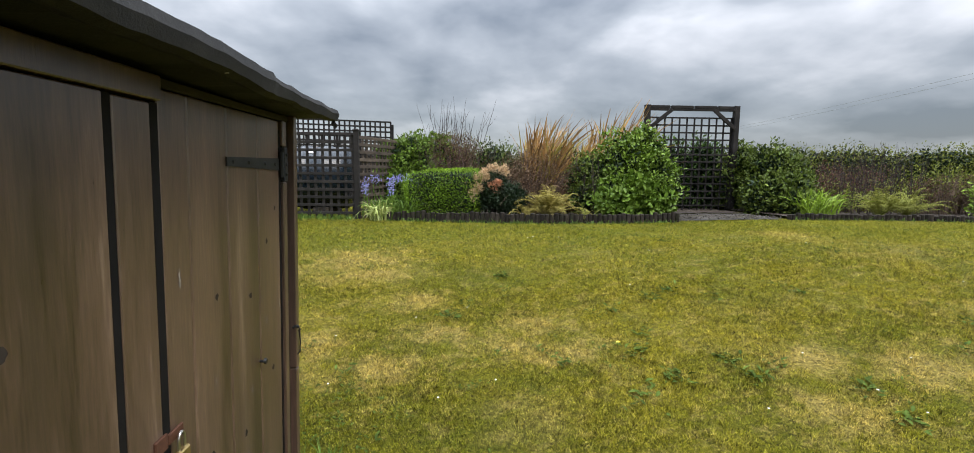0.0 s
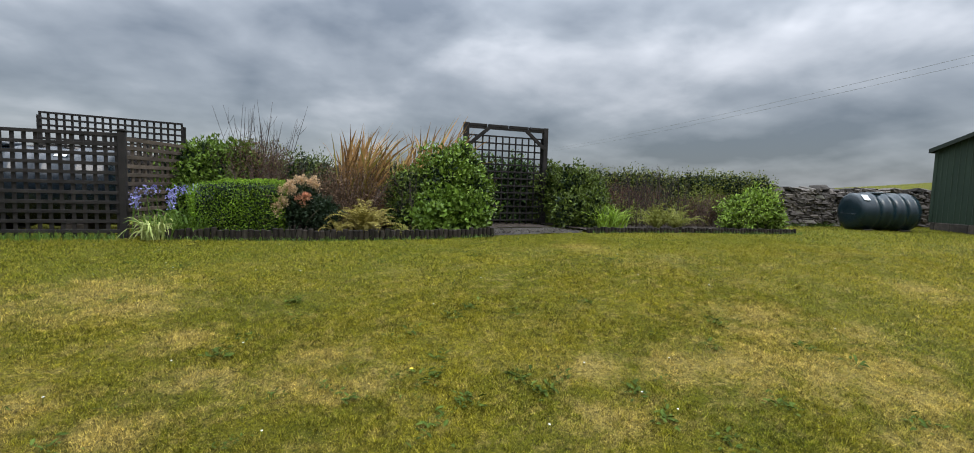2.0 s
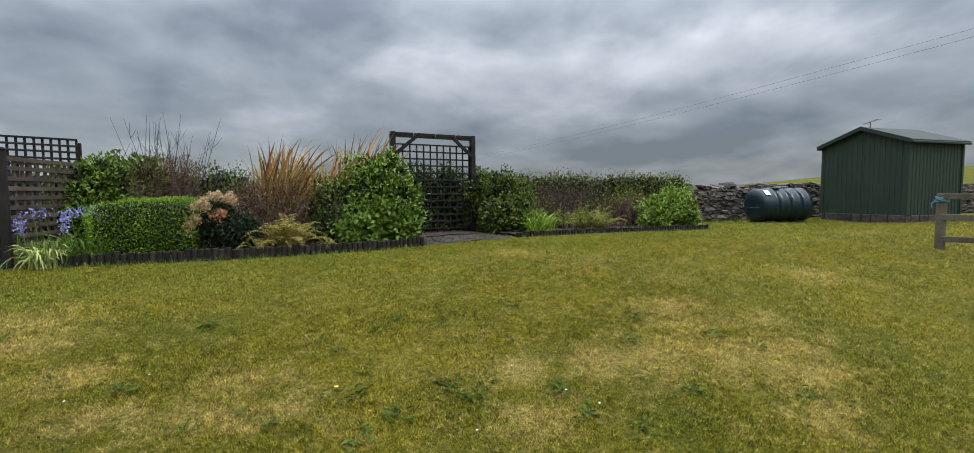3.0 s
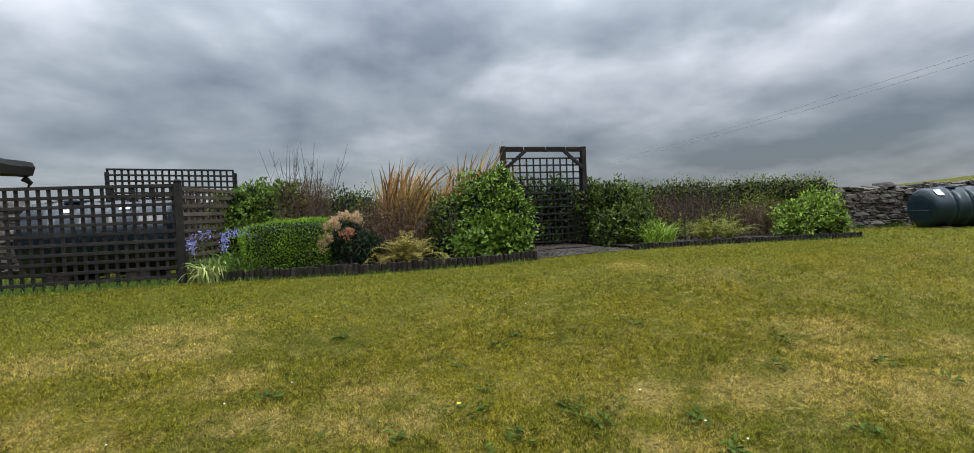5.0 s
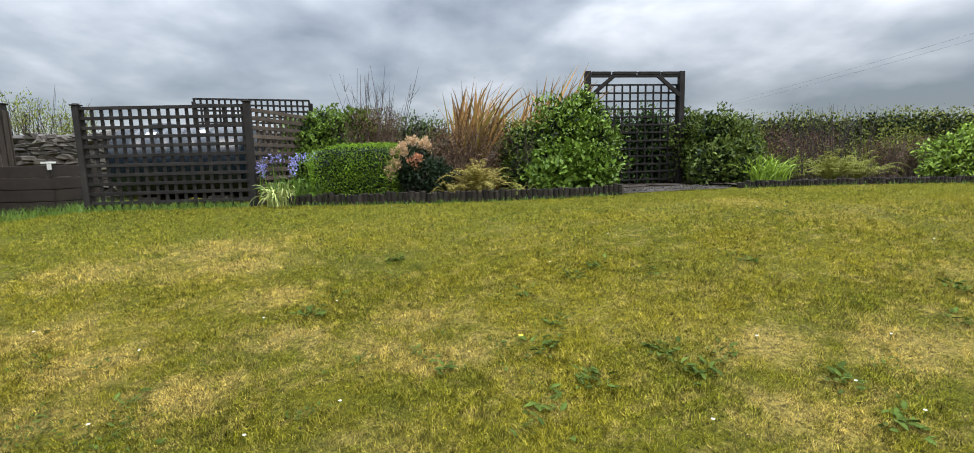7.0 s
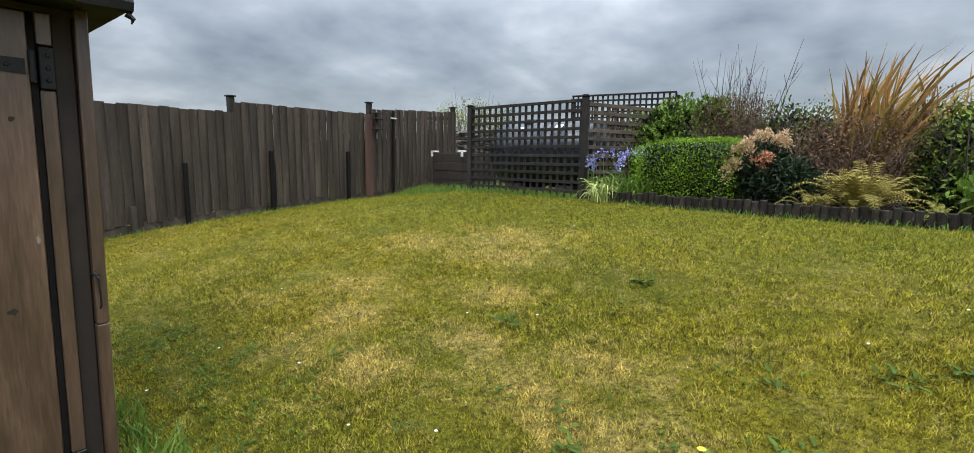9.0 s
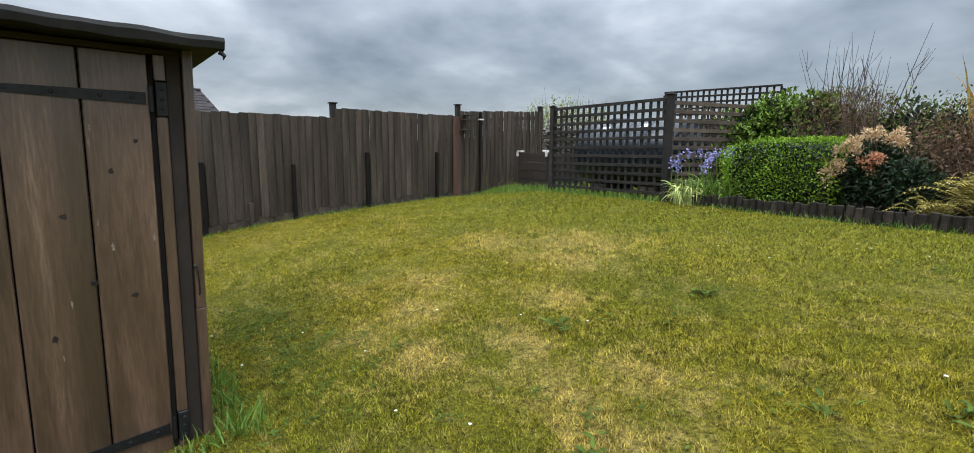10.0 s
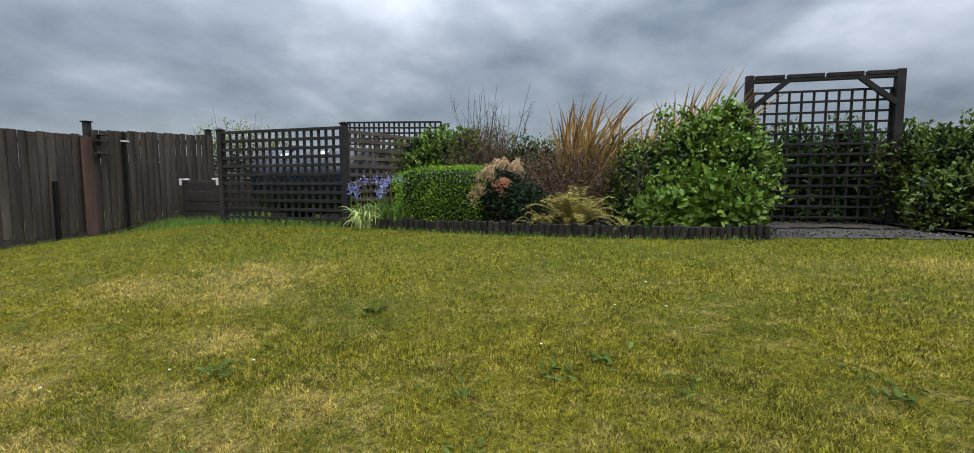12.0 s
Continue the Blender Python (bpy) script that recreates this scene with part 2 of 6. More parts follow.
M["block"] = material("rough_block", [(0.3, (0.016, 0.013, 0.010)), (0.5, (0.042, 0.034, 0.027)), (0.75, (0.11, 0.092, 0.074))], scale=8, fine=70, bump=0.6, vary=0.35)
M["metal_grey"] = material("aluminium", [(0.3, (0.18, 0.18, 0.18)), (0.7, (0.3, 0.3, 0.3))], scale=10, fine=60, metal=0.7, rough=(0.4, 0.6), bump=0)
M["cable"] = material("cable", [(0.3, (0.16, 0.17, 0.18)), (0.7, (0.24, 0.25, 0.26))], scale=10, fine=60, bump=0)
M["slate"] = material("roof_slate", [(0.3, (0.026, 0.023, 0.024)), (0.7, (0.058, 0.051, 0.051))], scale=3, fine=30, vary=0.25, rough=(0.85, 1.0), spec=0.1)
M["render_wall"] = material("house_render", [(0.3, (0.5, 0.49, 0.46)), (0.7, (0.66, 0.65, 0.61))], scale=2, fine=60)
M["rope"] = material("blue_rope", [(0.3, (0.05, 0.16, 0.21)), (0.7, (0.13, 0.30, 0.36))], scale=30, fine=120)
M["white_cap"] = material("pale_plastic", [(0.3, (0.5, 0.49, 0.46)), (0.7, (0.68, 0.67, 0.63))], scale=15, fine=60, rough=(0.4, 0.6))


# middles and widths of worn dry patches, and of lusher dark green ones
DRY_PATCHES = [(4.56, 3.14, 0.5), (4.25, 2.8, 0.55), (3.13, 2.6, 0.5), (3.6, 2.5, 0.75), (4.1, 2.24, 0.7), (4.75, 2.17, 0.6), (4.4, 1.85, 0.6), (2.23, 2.27, 0.4), (3.96, 1.5, 0.4), (5.14, 2.6, 0.4), (2.44, 2.79, 0.35), (7.5, 3.3, 0.6),
               (-0.95, 5.05, 0.75), (-0.7, 4.6, 0.5), (-0.28, 3.97, 0.35), (0.75, 3.42, 0.4), (0.0, 3.4, 0.3), (0.55, 3.17, 0.36), (0.87, 3.07, 0.3), (-0.35, 3.0, 0.4), (-1.0, 3.35, 0.45), (-1.45, 3.7, 0.45), (-1.8, 4.75, 0.5), (-0.96, 2.93, 0.3), (4.4, 5.9, 0.5)]
LUSH_PATCHES = [(-1.15, 2.5, 0.9), (-2.2, 2.75, 0.9), (0.55, 4.4, 0.6), (2.05, 2.72, 0.5), (3.0, 1.9, 0.6), (4.1, 1.62, 0.5), (2.6, 3.7, 0.7), (0.2, 2.3, 0.8), (-2.5, 6.3, 1.2), (-4.6, 7.4, 1.5)]


def lawn_material(name, blades):
    """Mown grass: green and yellow-green over straw-coloured dry patches; blades and turf share the same patches. The
    turf's colours are darkened as painted shade between the blades.
    """
    m = bpy.data.materials.new(name)
    m.use_nodes = True
    nodes, links = m.node_tree.nodes, m.node_tree.links
    bsdf = nodes["Principled BSDF"]
    geo = nodes.new("ShaderNodeNewGeometry")

    def noise_of(scale, detail=4.0, rough=0.55, stretch=(1, 1, 1), off=0.0):
        mp = nodes.new("ShaderNodeMapping")
        mp.inputs["Scale"].default_value = stretch
        mp.inputs["Location"].default_value = (off, off * 0.7, 0)
        links.new(geo.outputs["Position"], mp.inputs["Vector"])
        n = nodes.new("ShaderNodeTexNoise")
        n.inputs["Scale"].default_value, n.inputs["Detail"].default_value, n.inputs["Roughness"].default_value = scale, detail, rough
        links.new(mp.outputs[0], n.inputs["Vector"])
        return n.outputs["Fac"]

    def span(fac, lo, hi, to=1.0):
        r = nodes.new("ShaderNodeMapRange")
        r.interpolation_type = "SMOOTHSTEP"
        r.inputs[1].default_value, r.inputs[2].default_value, r.inputs[4].default_value = lo, hi, to
        links.new(fac, r.inputs[0])
        return r.outputs[0]

    def over(fac, a, b):
        n = nodes.new("ShaderNodeMix")
        n.data_type = "RGBA"
        links.new(fac, n.inputs[0])
        for key, v in (("A", a), ("B", b)):
            if isinstance(v, tuple):
                n.inputs[key].default_value = (*v, 1)
            else:
                links.new(v, n.inputs[key])
        return n.outputs["Result"]

    # turf: the blade colours scaled down, shade between the blades put into colour
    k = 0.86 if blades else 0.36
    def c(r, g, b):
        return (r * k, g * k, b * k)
    base = over(span(noise_of(0.9, 5), 0.36, 0.64), c(0.216, 0.217, 0.013), c(0.318, 0.280, 0.019))
    base = over(span(noise_of(3.2, 7, 0.78, off=11), 0.52, 0.62, 0.5), base, c(0.128, 0.142, 0.012))
    base = over(span(noise_of(0.62, 7, 0.72, (0.8, 1.6, 1), off=5), 0.53, 0.70, 0.60), base, c(0.50, 0.385, 0.10))
    base = over(span(noise_of(6.5, 7, 0.8, (0.8, 1.3, 1), off=23), 0.50, 0.62, 0.68), base, c(0.53, 0.415, 0.11))
    # greener, better watered turf towards the beds
    place = nodes.new("ShaderNodeSeparateXYZ")
    links.new(geo.outputs["Position"], place.inputs[0])
    up_slope = nodes.new("ShaderNodeMath")
    up_slope.operation = "MULTIPLY_ADD"
    up_slope.inputs[1].default_value = 2.2
    links.new(noise_of(1.3, 5, 0.6, off=71), up_slope.inputs[0])
    links.new(place.outputs["Y"], up_slope.inputs[2])
    base = over(span(up_slope.outputs[0], 5.3, 7.6, 0.55), base, c(0.222, 0.250, 0.016))
    # worn dry patches where the turf has died back, lush ones where weeds and clover run through it
    def patches(spots, wander, squash):
        worn = None
        for px, py, size in spots:
            gap = nodes.new("ShaderNodeVectorMath")
            gap.operation = "SUBTRACT"
            gap.inputs[1].default_value = (px, py, 0)
            links.new(geo.outputs["Position"], gap.inputs[0])
            flat = nodes.new("ShaderNodeVectorMath")
            flat.operation = "MULTIPLY"
            flat.inputs[1].default_value = (1 / size, squash / size, 0)
            links.new(gap.outputs[0], flat.inputs[0])
            far_ = nodes.new("ShaderNodeVectorMath")
            far_.operation = "LENGTH"
            links.new(flat.outputs[0], far_.inputs[0])
            if worn is None:
                worn = far_.outputs["Value"]
            else:
                least = nodes.new("ShaderNodeMath")
                least.operation = "MINIMUM"
                links.new(worn, least.inputs[0])
                links.new(far_.outputs["Value"], least.inputs[1])
                worn = least.outputs[0]
        mixw = nodes.new("ShaderNodeMath")
        mixw.operation = "MULTIPLY_ADD"
        mixw.inputs[1].default_value = 5.5
        links.new(wander, mixw.inputs[0])
        links.new(worn, mixw.inputs[2])
        inv_ = nodes.new("ShaderNodeMath")
        inv_.operation = "SUBTRACT"
        inv_.inputs[0].default_value = 4.15
        links.new(mixw.outputs[0], inv_.inputs[1])
        return inv_.outputs[0]

    base = over(span(patches(LUSH_PATCHES, noise_of(4.0, 7, 0.75, off=57), 1.4), 0.3, 1.6, 0.35), base, c(0.135, 0.165, 0.015))
    base = over(span(patches(DRY_PATCHES, noise_of(5.0, 8, 0.82, off=41), 1.6), 0.15, 1.5, 0.75), base, c(0.66, 0.49, 0.14))
    tuft = nodes.new("ShaderNodeHueSaturation")
    tr_ = nodes.new("ShaderNodeMapRange")
    tr_.inputs[1].default_value, tr_.inputs[2].default_value = 0.38, 0.62
    tr_.inputs[3].default_value, tr_.inputs[4].default_value = 0.15, 1.75
    links.new(noise_of(20.0 if blades else 45.0, 7, 0.85, off=31), tr_.inputs[0])
    links.new(tr_.outputs[0], tuft.inputs["Value"])
    links.new(base, tuft.inputs["Color"])
    base = tuft.outputs[0]
    if blades:
        hsv = nodes.new("ShaderNodeHueSaturation")
        r = nodes.new("ShaderNodeMapRange")
        r.inputs[3].default_value, r.inputs[4].default_value = 0.15, 1.8
        links.new(geo.outputs["Random Per Island"], r.inputs[0])
        links.new(r.outputs[0], hsv.inputs["Value"])
        links.new(base, hsv.inputs["Color"])
        base = hsv.outputs[0]
        # a share of the blades is dead and pale
        dead = nodes.new("ShaderNodeMath")
        dead.operation = "GREATER_THAN"
        dead.inputs[1].default_value = 0.78
        links.new(geo.outputs["Random Per Island"], dead.inputs[0])
        half = nodes.new("ShaderNodeMath")
        half.operation = "MULTIPLY"
        half.inputs[1].default_value = 0.42
        links.new(dead.outputs[0], half.inputs[0])
        base = over(half.outputs[0], base, (0.52, 0.42, 0.11))
    links.new(base, bsdf.inputs["Base Color"])
    bsdf.inputs["Roughness"].default_value = 0.6 if blades else 0.95
    bsdf.inputs["Specular IOR Level"].default_value = 0.12
    if blades:
        tr = nodes.new("ShaderNodeBsdfTranslucent")
        links.new(base, tr.inputs[0])
        mix = nodes.new("ShaderNodeMixShader")
        mix.inputs[0].default_value = 0.3
        links.new(bsdf.outputs[0], mix.inputs[1])
        links.new(tr.outputs[0], mix.inputs[2])
        links.new(mix.outputs[0], nodes["Material Output"].inputs[0])
    else:
        b = nodes.new("ShaderNodeBump")
        b.inputs["Strength"].default_value, b.inputs["Distance"].default_value = 1.0, 0.02
        links.new(noise_of(60, 5, 0.7), b.inputs["Height"])
        links.new(b.outputs[0], bsdf.inputs["Normal"])
    return m


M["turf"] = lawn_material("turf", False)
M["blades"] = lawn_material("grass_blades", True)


# ---- building helpers ----
rng = random.Random(7)
nrg = np.random.default_rng(7)


def part(name, bm, mat, parent=None, label=""):
    """Links a bmesh as one mesh object under a thing or a part."""
    me = bpy.data.meshes.new(name)
    bmesh.ops.recalc_face_normals(bm, faces=bm.faces)
    bm.to_mesh(me)
    bm.free()
    me.materials.append(mat)
    ob = new(name, me)
    ob.parent = parent
    return tagged(ob, label)


def mesh_part(name, verts, faces, mat, parent=None, label="", smooth=False):
    me = bpy.data.meshes.new(name)
    me.from_pydata(verts, [], faces)
    me.materials.append(mat)
    if smooth:
        me.shade_smooth()
    ob = new(name, me)
    ob.parent = parent
    return tagged(ob, label)


def thing(name, label, category, at=(0, 0, 0), turn=0.0, group=""):
    ob = new(name)
    ob.empty_display_size = 0.1
    ob.matrix_world = pose(*at, 0, 0, turn)
    return tagged(ob, label, category, group)


def box(bm, lo, hi, m=None, bevel=0.0):
    """A block between two corners, turned by m, its edges rounded by bevel."""
    made = bmesh.ops.create_cube(bm, size=1.0)["verts"]
    for v in made:
        v.co = Vector([(a + b) / 2 + c * (b - a) for a, b, c in zip(lo, hi, v.co)])
    if bevel:
        edges = list({e_ for v in made for e_ in v.link_edges})
        res = bmesh.ops.bevel(bm, geom=edges, offset=bevel, segments=1, affect="EDGES")
        made = list({v for f in res["faces"] for v in f.verts} | {v for v in made if v.is_valid})
    if m is not None:
        for v in made:
            v.co = m @ v.co
    return made


def tube(bm, points, radii, sides=6, cap=True):
    """A tapered tube along points."""
    rings = []
    for i, p in enumerate(points):
        p = Vector(p)
        a = Vector(points[max(i - 1, 0)])
        b = Vector(points[min(i + 1, len(points) - 1)])
        d = (b - a).normalized()
        u = d.cross(Vector((0.31, 0.77, 0.55))).normalized()
        w = d.cross(u)
        r = radii[i] if isinstance(radii, (list, tuple)) else radii
        rings.append([bm.verts.new(p + r * (math.cos(k * math.tau / sides) * u + math.sin(k * math.tau / sides) * w)) for k in range(sides)])
    for a, b in zip(rings, rings[1:]):
        for k in range(sides):
            bm.faces.new((a[k], a[(k + 1) % sides], b[(k + 1) % sides], b[k]))
    if cap:
        bm.faces.new(rings[0])
        bm.faces.new(rings[-1])


def block_mesh(name, sx, sy, sz, mat, bevel=0.003):
    bm = bmesh.new()
    box(bm, (-sx / 2, -sy / 2, -sz / 2), (sx / 2, sy / 2, sz / 2), bevel=bevel)
    me = bpy.data.meshes.new(name)
    bmesh.ops.recalc_face_normals(bm, faces=bm.faces)
    bm.to_mesh(me)
    bm.free()
    me.materials.append(mat)
    return me


def piece(name, me, parent, m):
    ob = new(name, me)
    ob.parent = parent
    ob.matrix_local = m
    return ob


# ---- the lie of the land ----
SLOPE_Y = np.array([-40, -3, 0, 1.2, 2.3, 3.1, 3.7, 4.2, 5.0, 6.0, 7.4, 9.0, 12.0, 16.0, 40.0])
SLOPE_Z = np.array([-0.3, 0.04, 0.10, 0.15, 0.28, 0.42, 0.55, 0.64, 0.76, 0.86, 0.945, 0.92, 0.88, 0.75, 0.3])


def ease(a, b, v):
    k = np.clip((v - a) / (b - a), 0, 1)
    return k * k * (3 - 2 * k)


def ground_z(x, y):
    """Height of the ground: a lawn that climbs away from the shed to a level bed, falling off to one side."""
    x, y = np.asarray(x, float), np.asarray(y, float)
    z = sum(np.interp(y + d, SLOPE_Y, SLOPE_Z) for d in (-0.5, -0.25, 0, 0.25, 0.5)) / 5
    z = z + 0.045 * np.clip(x, -2.5, 4) * (1 - ease(4, 7, y)) * ease(0.2, 2.2, y)
    z = z - 0.105 * np.clip(-3.3 - x, 0, 3.0) * ease(2.5, 7, y) * (1 - 0.8 * ease(7.8, 9.6, y))
    z = z + 0.05 * ease(9, 15, x) * ease(-2, 3, y) * (1 - ease(4, 7, y)) - 0.03 * ease(6.5, 10.5, x) * ease(4.0, 7, y) - 0.04 * ease(10.5, 13, x) * ease(4.0, 7, y)
    far = np.hypot(x, y)
    z = z * (1 - ease(22, 60, far)) + ease(60, 170, x + 0.25 * y) * 8.0 * ease(-0.1, 1.4, x / np.maximum(np.abs(y), 1e-6) * 0.45) * (1 - 0.9 * ease(500, 2000, far)) * (0.85 + 0.15 * np.sin(x * 0.011 + y * 0.017))
    return z


def gz(x, y):
    return float(ground_z(x, y))


WALL_Y0, WALL_SLOPE = 10.9, -0.115


def wall_y(x):
    return WALL_Y0 + WALL_SLOPE * x


LOG1 = [(-0.95, 7.28), (0.2, 7.08), (1.4, 6.97), (2.5, 7.0), (3.55, 7.12)]
LOG2 = [(5.55, 7.40), (6.6, 7.36), (7.8, 7.30), (9.2, 7.20), (10.55, 7.07)]


def edge_y(x):
    """Where the lawn ends and the beds begin."""
    x = np.asarray(x, float)
    y1 = np.interp(x, [p[0] for p in LOG1], [p[1] for p in LOG1])
    y2 = np.interp(x, [p[0] for p in LOG2], [p[1] for p in LOG2])
    out = np.where(x < -0.95, wall_y(x), np.where(x < 3.55, y1, np.where(x < 5.55, 7.2 + 0.12 * (x - 3.55), np.where(x < 10.75, y2, wall_y(x)))))
    return out


def spread(fine_lo, fine_hi, step, far):
    """Grid lines, even in the garden and wider and wider beyond it."""
    inner = np.arange(fine_lo, fine_hi + step / 2, step)
    grow = [step]
    total = 0.0
    while total < far:
        grow.append(grow[-1] * 1.28)
        total += grow[-1]
    ring = np.cumsum(grow[1:])
    return np.concatenate([fine_lo - ring[::-1], inner, fine_hi + ring])


gx, gy = spread(-9, 20, 0.14, 2500), spread(-3, 13, 0.12, 2500)
GX, GY = np.meshgrid(gx, gy)
GZ = ground_z(GX, GY)
near = (GX > -9) & (GX < 20) & (GY > -3) & (GY < 13)
bumps = np.array([noise.noise((a * 1.7, b * 1.7, 0)) * 0.012 + noise.noise((a * 6, b * 6, 3)) * 0.005 for a, b in zip(GX[near], GY[near])])
GZ[near] += bumps
nx, ny = len(gx), len(gy)
gv = np.stack([GX.ravel(), GY.ravel(), GZ.ravel()], 1)
gi = np.arange(nx * ny).reshape(ny, nx)
gf = np.stack([gi[:-1, :-1].ravel(), gi[:-1, 1:].ravel(), gi[1:, 1:].ravel(), gi[1:, :-1].ravel()], 1)
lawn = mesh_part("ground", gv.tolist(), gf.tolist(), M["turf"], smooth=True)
tagged(lawn, "sloping mown lawn with dry straw patches, running on to fields", "lawn", kind="structure")


def strip(name, label, category, mat, xs, front, back, lift, rough=0.02):
    """A sheet of ground cover between two lines, laid over the land."""
    rows = 10
    verts, faces = [], []
    for i, x in enumerate(xs):
        for j in range(rows + 1):
            y = front(x) + (back(x) - front(x)) * j / rows
            verts.append((x, y, gz(x, y) + lift + rough * noise.noise((x * 4, y * 4, 1))))
    for i in range(len(xs) - 1):
        for j in range(rows):
            a = i * (rows + 1) + j
            faces.append((a, a + rows + 1, a + rows + 2, a + 1))
    ob = mesh_part(name, verts, faces, mat, smooth=True)
    return tagged(ob, label, category, kind="structure")


strip("soil_bed", "dark bare soil of the planted border", "soil", M["soil"], np.arange(-1.2, 3.56, 0.12), lambda x: float(edge_y(max(x, -0.9))) + 0.04, lambda x: wall_y(x) + 0.1, 0.05)
strip("soil_bed_far", "dark bare soil of the border along the wall", "soil", M["soil"], np.arange(5.56, 10.75, 0.12), lambda x: float(edge_y(x)) + 0.04, lambda x: wall_y(x) + 0.1, 0.05)
strip("path", "worn grey gravel path running in under the trellis", "path", M["slab"], np.arange(3.56, 5.56, 0.1), lambda x: 7.20 + 0.12 * (x - 3.55), lambda x: 8.3 + 0.12 * (x - 3.55), 0.014, 0.012)
strip("soil_bed_path", "dark soil and leaf litter beneath the trellis frame", "soil", M["soil"], np.arange(3.56, 5.56, 0.1), lambda x: 8.28 + 0.12 * (x - 3.55), lambda x: wall_y(x) + 0.1, 0.03, 0.02)

# ---- the dry stone wall ----
wall = thing("wall_stone", "grey dry stone boundary wall of rough flat stones", "wall", (0, 0, 0))
tagged(wall, kind="structure")


def wall_top(x):
    return float(np.interp(x, [-3, -1, 11.5, 13.5], [2.16, 2.02, 2.0, 1.92]))


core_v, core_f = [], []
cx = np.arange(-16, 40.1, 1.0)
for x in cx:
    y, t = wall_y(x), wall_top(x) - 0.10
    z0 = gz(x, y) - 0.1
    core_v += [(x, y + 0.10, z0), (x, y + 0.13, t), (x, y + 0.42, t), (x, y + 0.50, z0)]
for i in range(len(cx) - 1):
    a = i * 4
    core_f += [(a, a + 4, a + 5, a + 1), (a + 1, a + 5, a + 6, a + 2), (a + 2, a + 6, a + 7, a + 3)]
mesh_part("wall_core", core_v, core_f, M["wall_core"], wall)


def stone_shapes(count, mat):
    shapes = []
    for s in range(count):
        bm = bmesh.new()
        bmesh.ops.create_cube(bm, size=1.0)
        bmesh.ops.bevel(bm, geom=bm.edges[:], offset=0.16, segments=1, affect="EDGES")
        for v in bm.verts:
            v.co += Vector((noise.noise(v.co * 1.9 + Vector((s * 3.1, 0, 0))), noise.noise(v.co * 1.9 + Vector((0, s * 2.3, 5))), noise.noise(v.co * 1.9 + Vector((7, 0, s * 1.7))))) * 0.22
        me = bpy.data.meshes.new("stone")
        bm.to_mesh(me)
        bm.free()
        me.materials.append(mat)
        shapes.append(me)
    return shapes


STONES = stone_shapes(9, M["stone"])


def courses(x0, x1, seed):
    """Rough courses of flat stones on the wall's face, with upright cope stones along the top."""
    r = random.Random(seed)
    out = []
    z = 0.0
    while z < 1.32:
        h = r.uniform(0.055, 0.125)
        x = x0 + r.uniform(0, 0.2)
        while x < x1:
            w = r.uniform(0.14, 0.42)
            y, base = wall_y(x), gz(x, wall_y(x))
            top = wall_top(x)
            if base + z + h < top:
                out.append((Matrix.Translation((x + w / 2, y + 0.13 + 0.03 * z + r.uniform(-0.035, 0.03), base + z + h / 2 + r.uniform(-0.012, 0.012)))
                            @ Euler((r.uniform(-0.08, 0.08), r.uniform(-0.13, 0.13), r.uniform(-0.15, 0.15) - 0.114)).to_matrix().to_4x4()
                            @ Matrix.Diagonal((w * 1.02, r.uniform(0.2, 0.3), h * 1.12, 1))))
            x += w * r.uniform(0.95, 1.02)
        z += h * 0.97
    x = x0
    while x < x1:
        w = r.uniform(0.12, 0.36)
        top = wall_top(x)
        out.append((Matrix.Translation((x + w / 2, wall_y(x) + 0.25, top + r.uniform(-0.06, 0.05)))
                    @ Euler((r.uniform(-0.2, 0.2), r.uniform(-0.25, 0.25), r.uniform(-0.4, 0.4))).to_matrix().to_4x4()
                    @ Matrix.Diagonal((w * 1.05, r.uniform(0.34, 0.5), r.uniform(0.07, 0.16), 1))))
        x += w * 0.97
    return out


def joined_stones(name, mats):
    verts, faces = [], []
    r = random.Random(3)
    for m in mats:
        me = r.choice(STONES)
        o = len(verts)
        verts += [tuple(m @ v.co) for v in me.vertices]
        faces += [tuple(o + k for k in p.vertices) for p in me.polygons]
    ob = mesh_part(name, verts, faces, M["stone_joined"], wall)
    return tagged(ob, kind="stuff")


near_stones = courses(10.9, 15.2, 5)
joined_stones("wall_stones", near_stones[300:] + courses(-9.5, 10.9, 6) + courses(15.2, 30.0, 8))
WALL_PIECES = near_stones[:300]


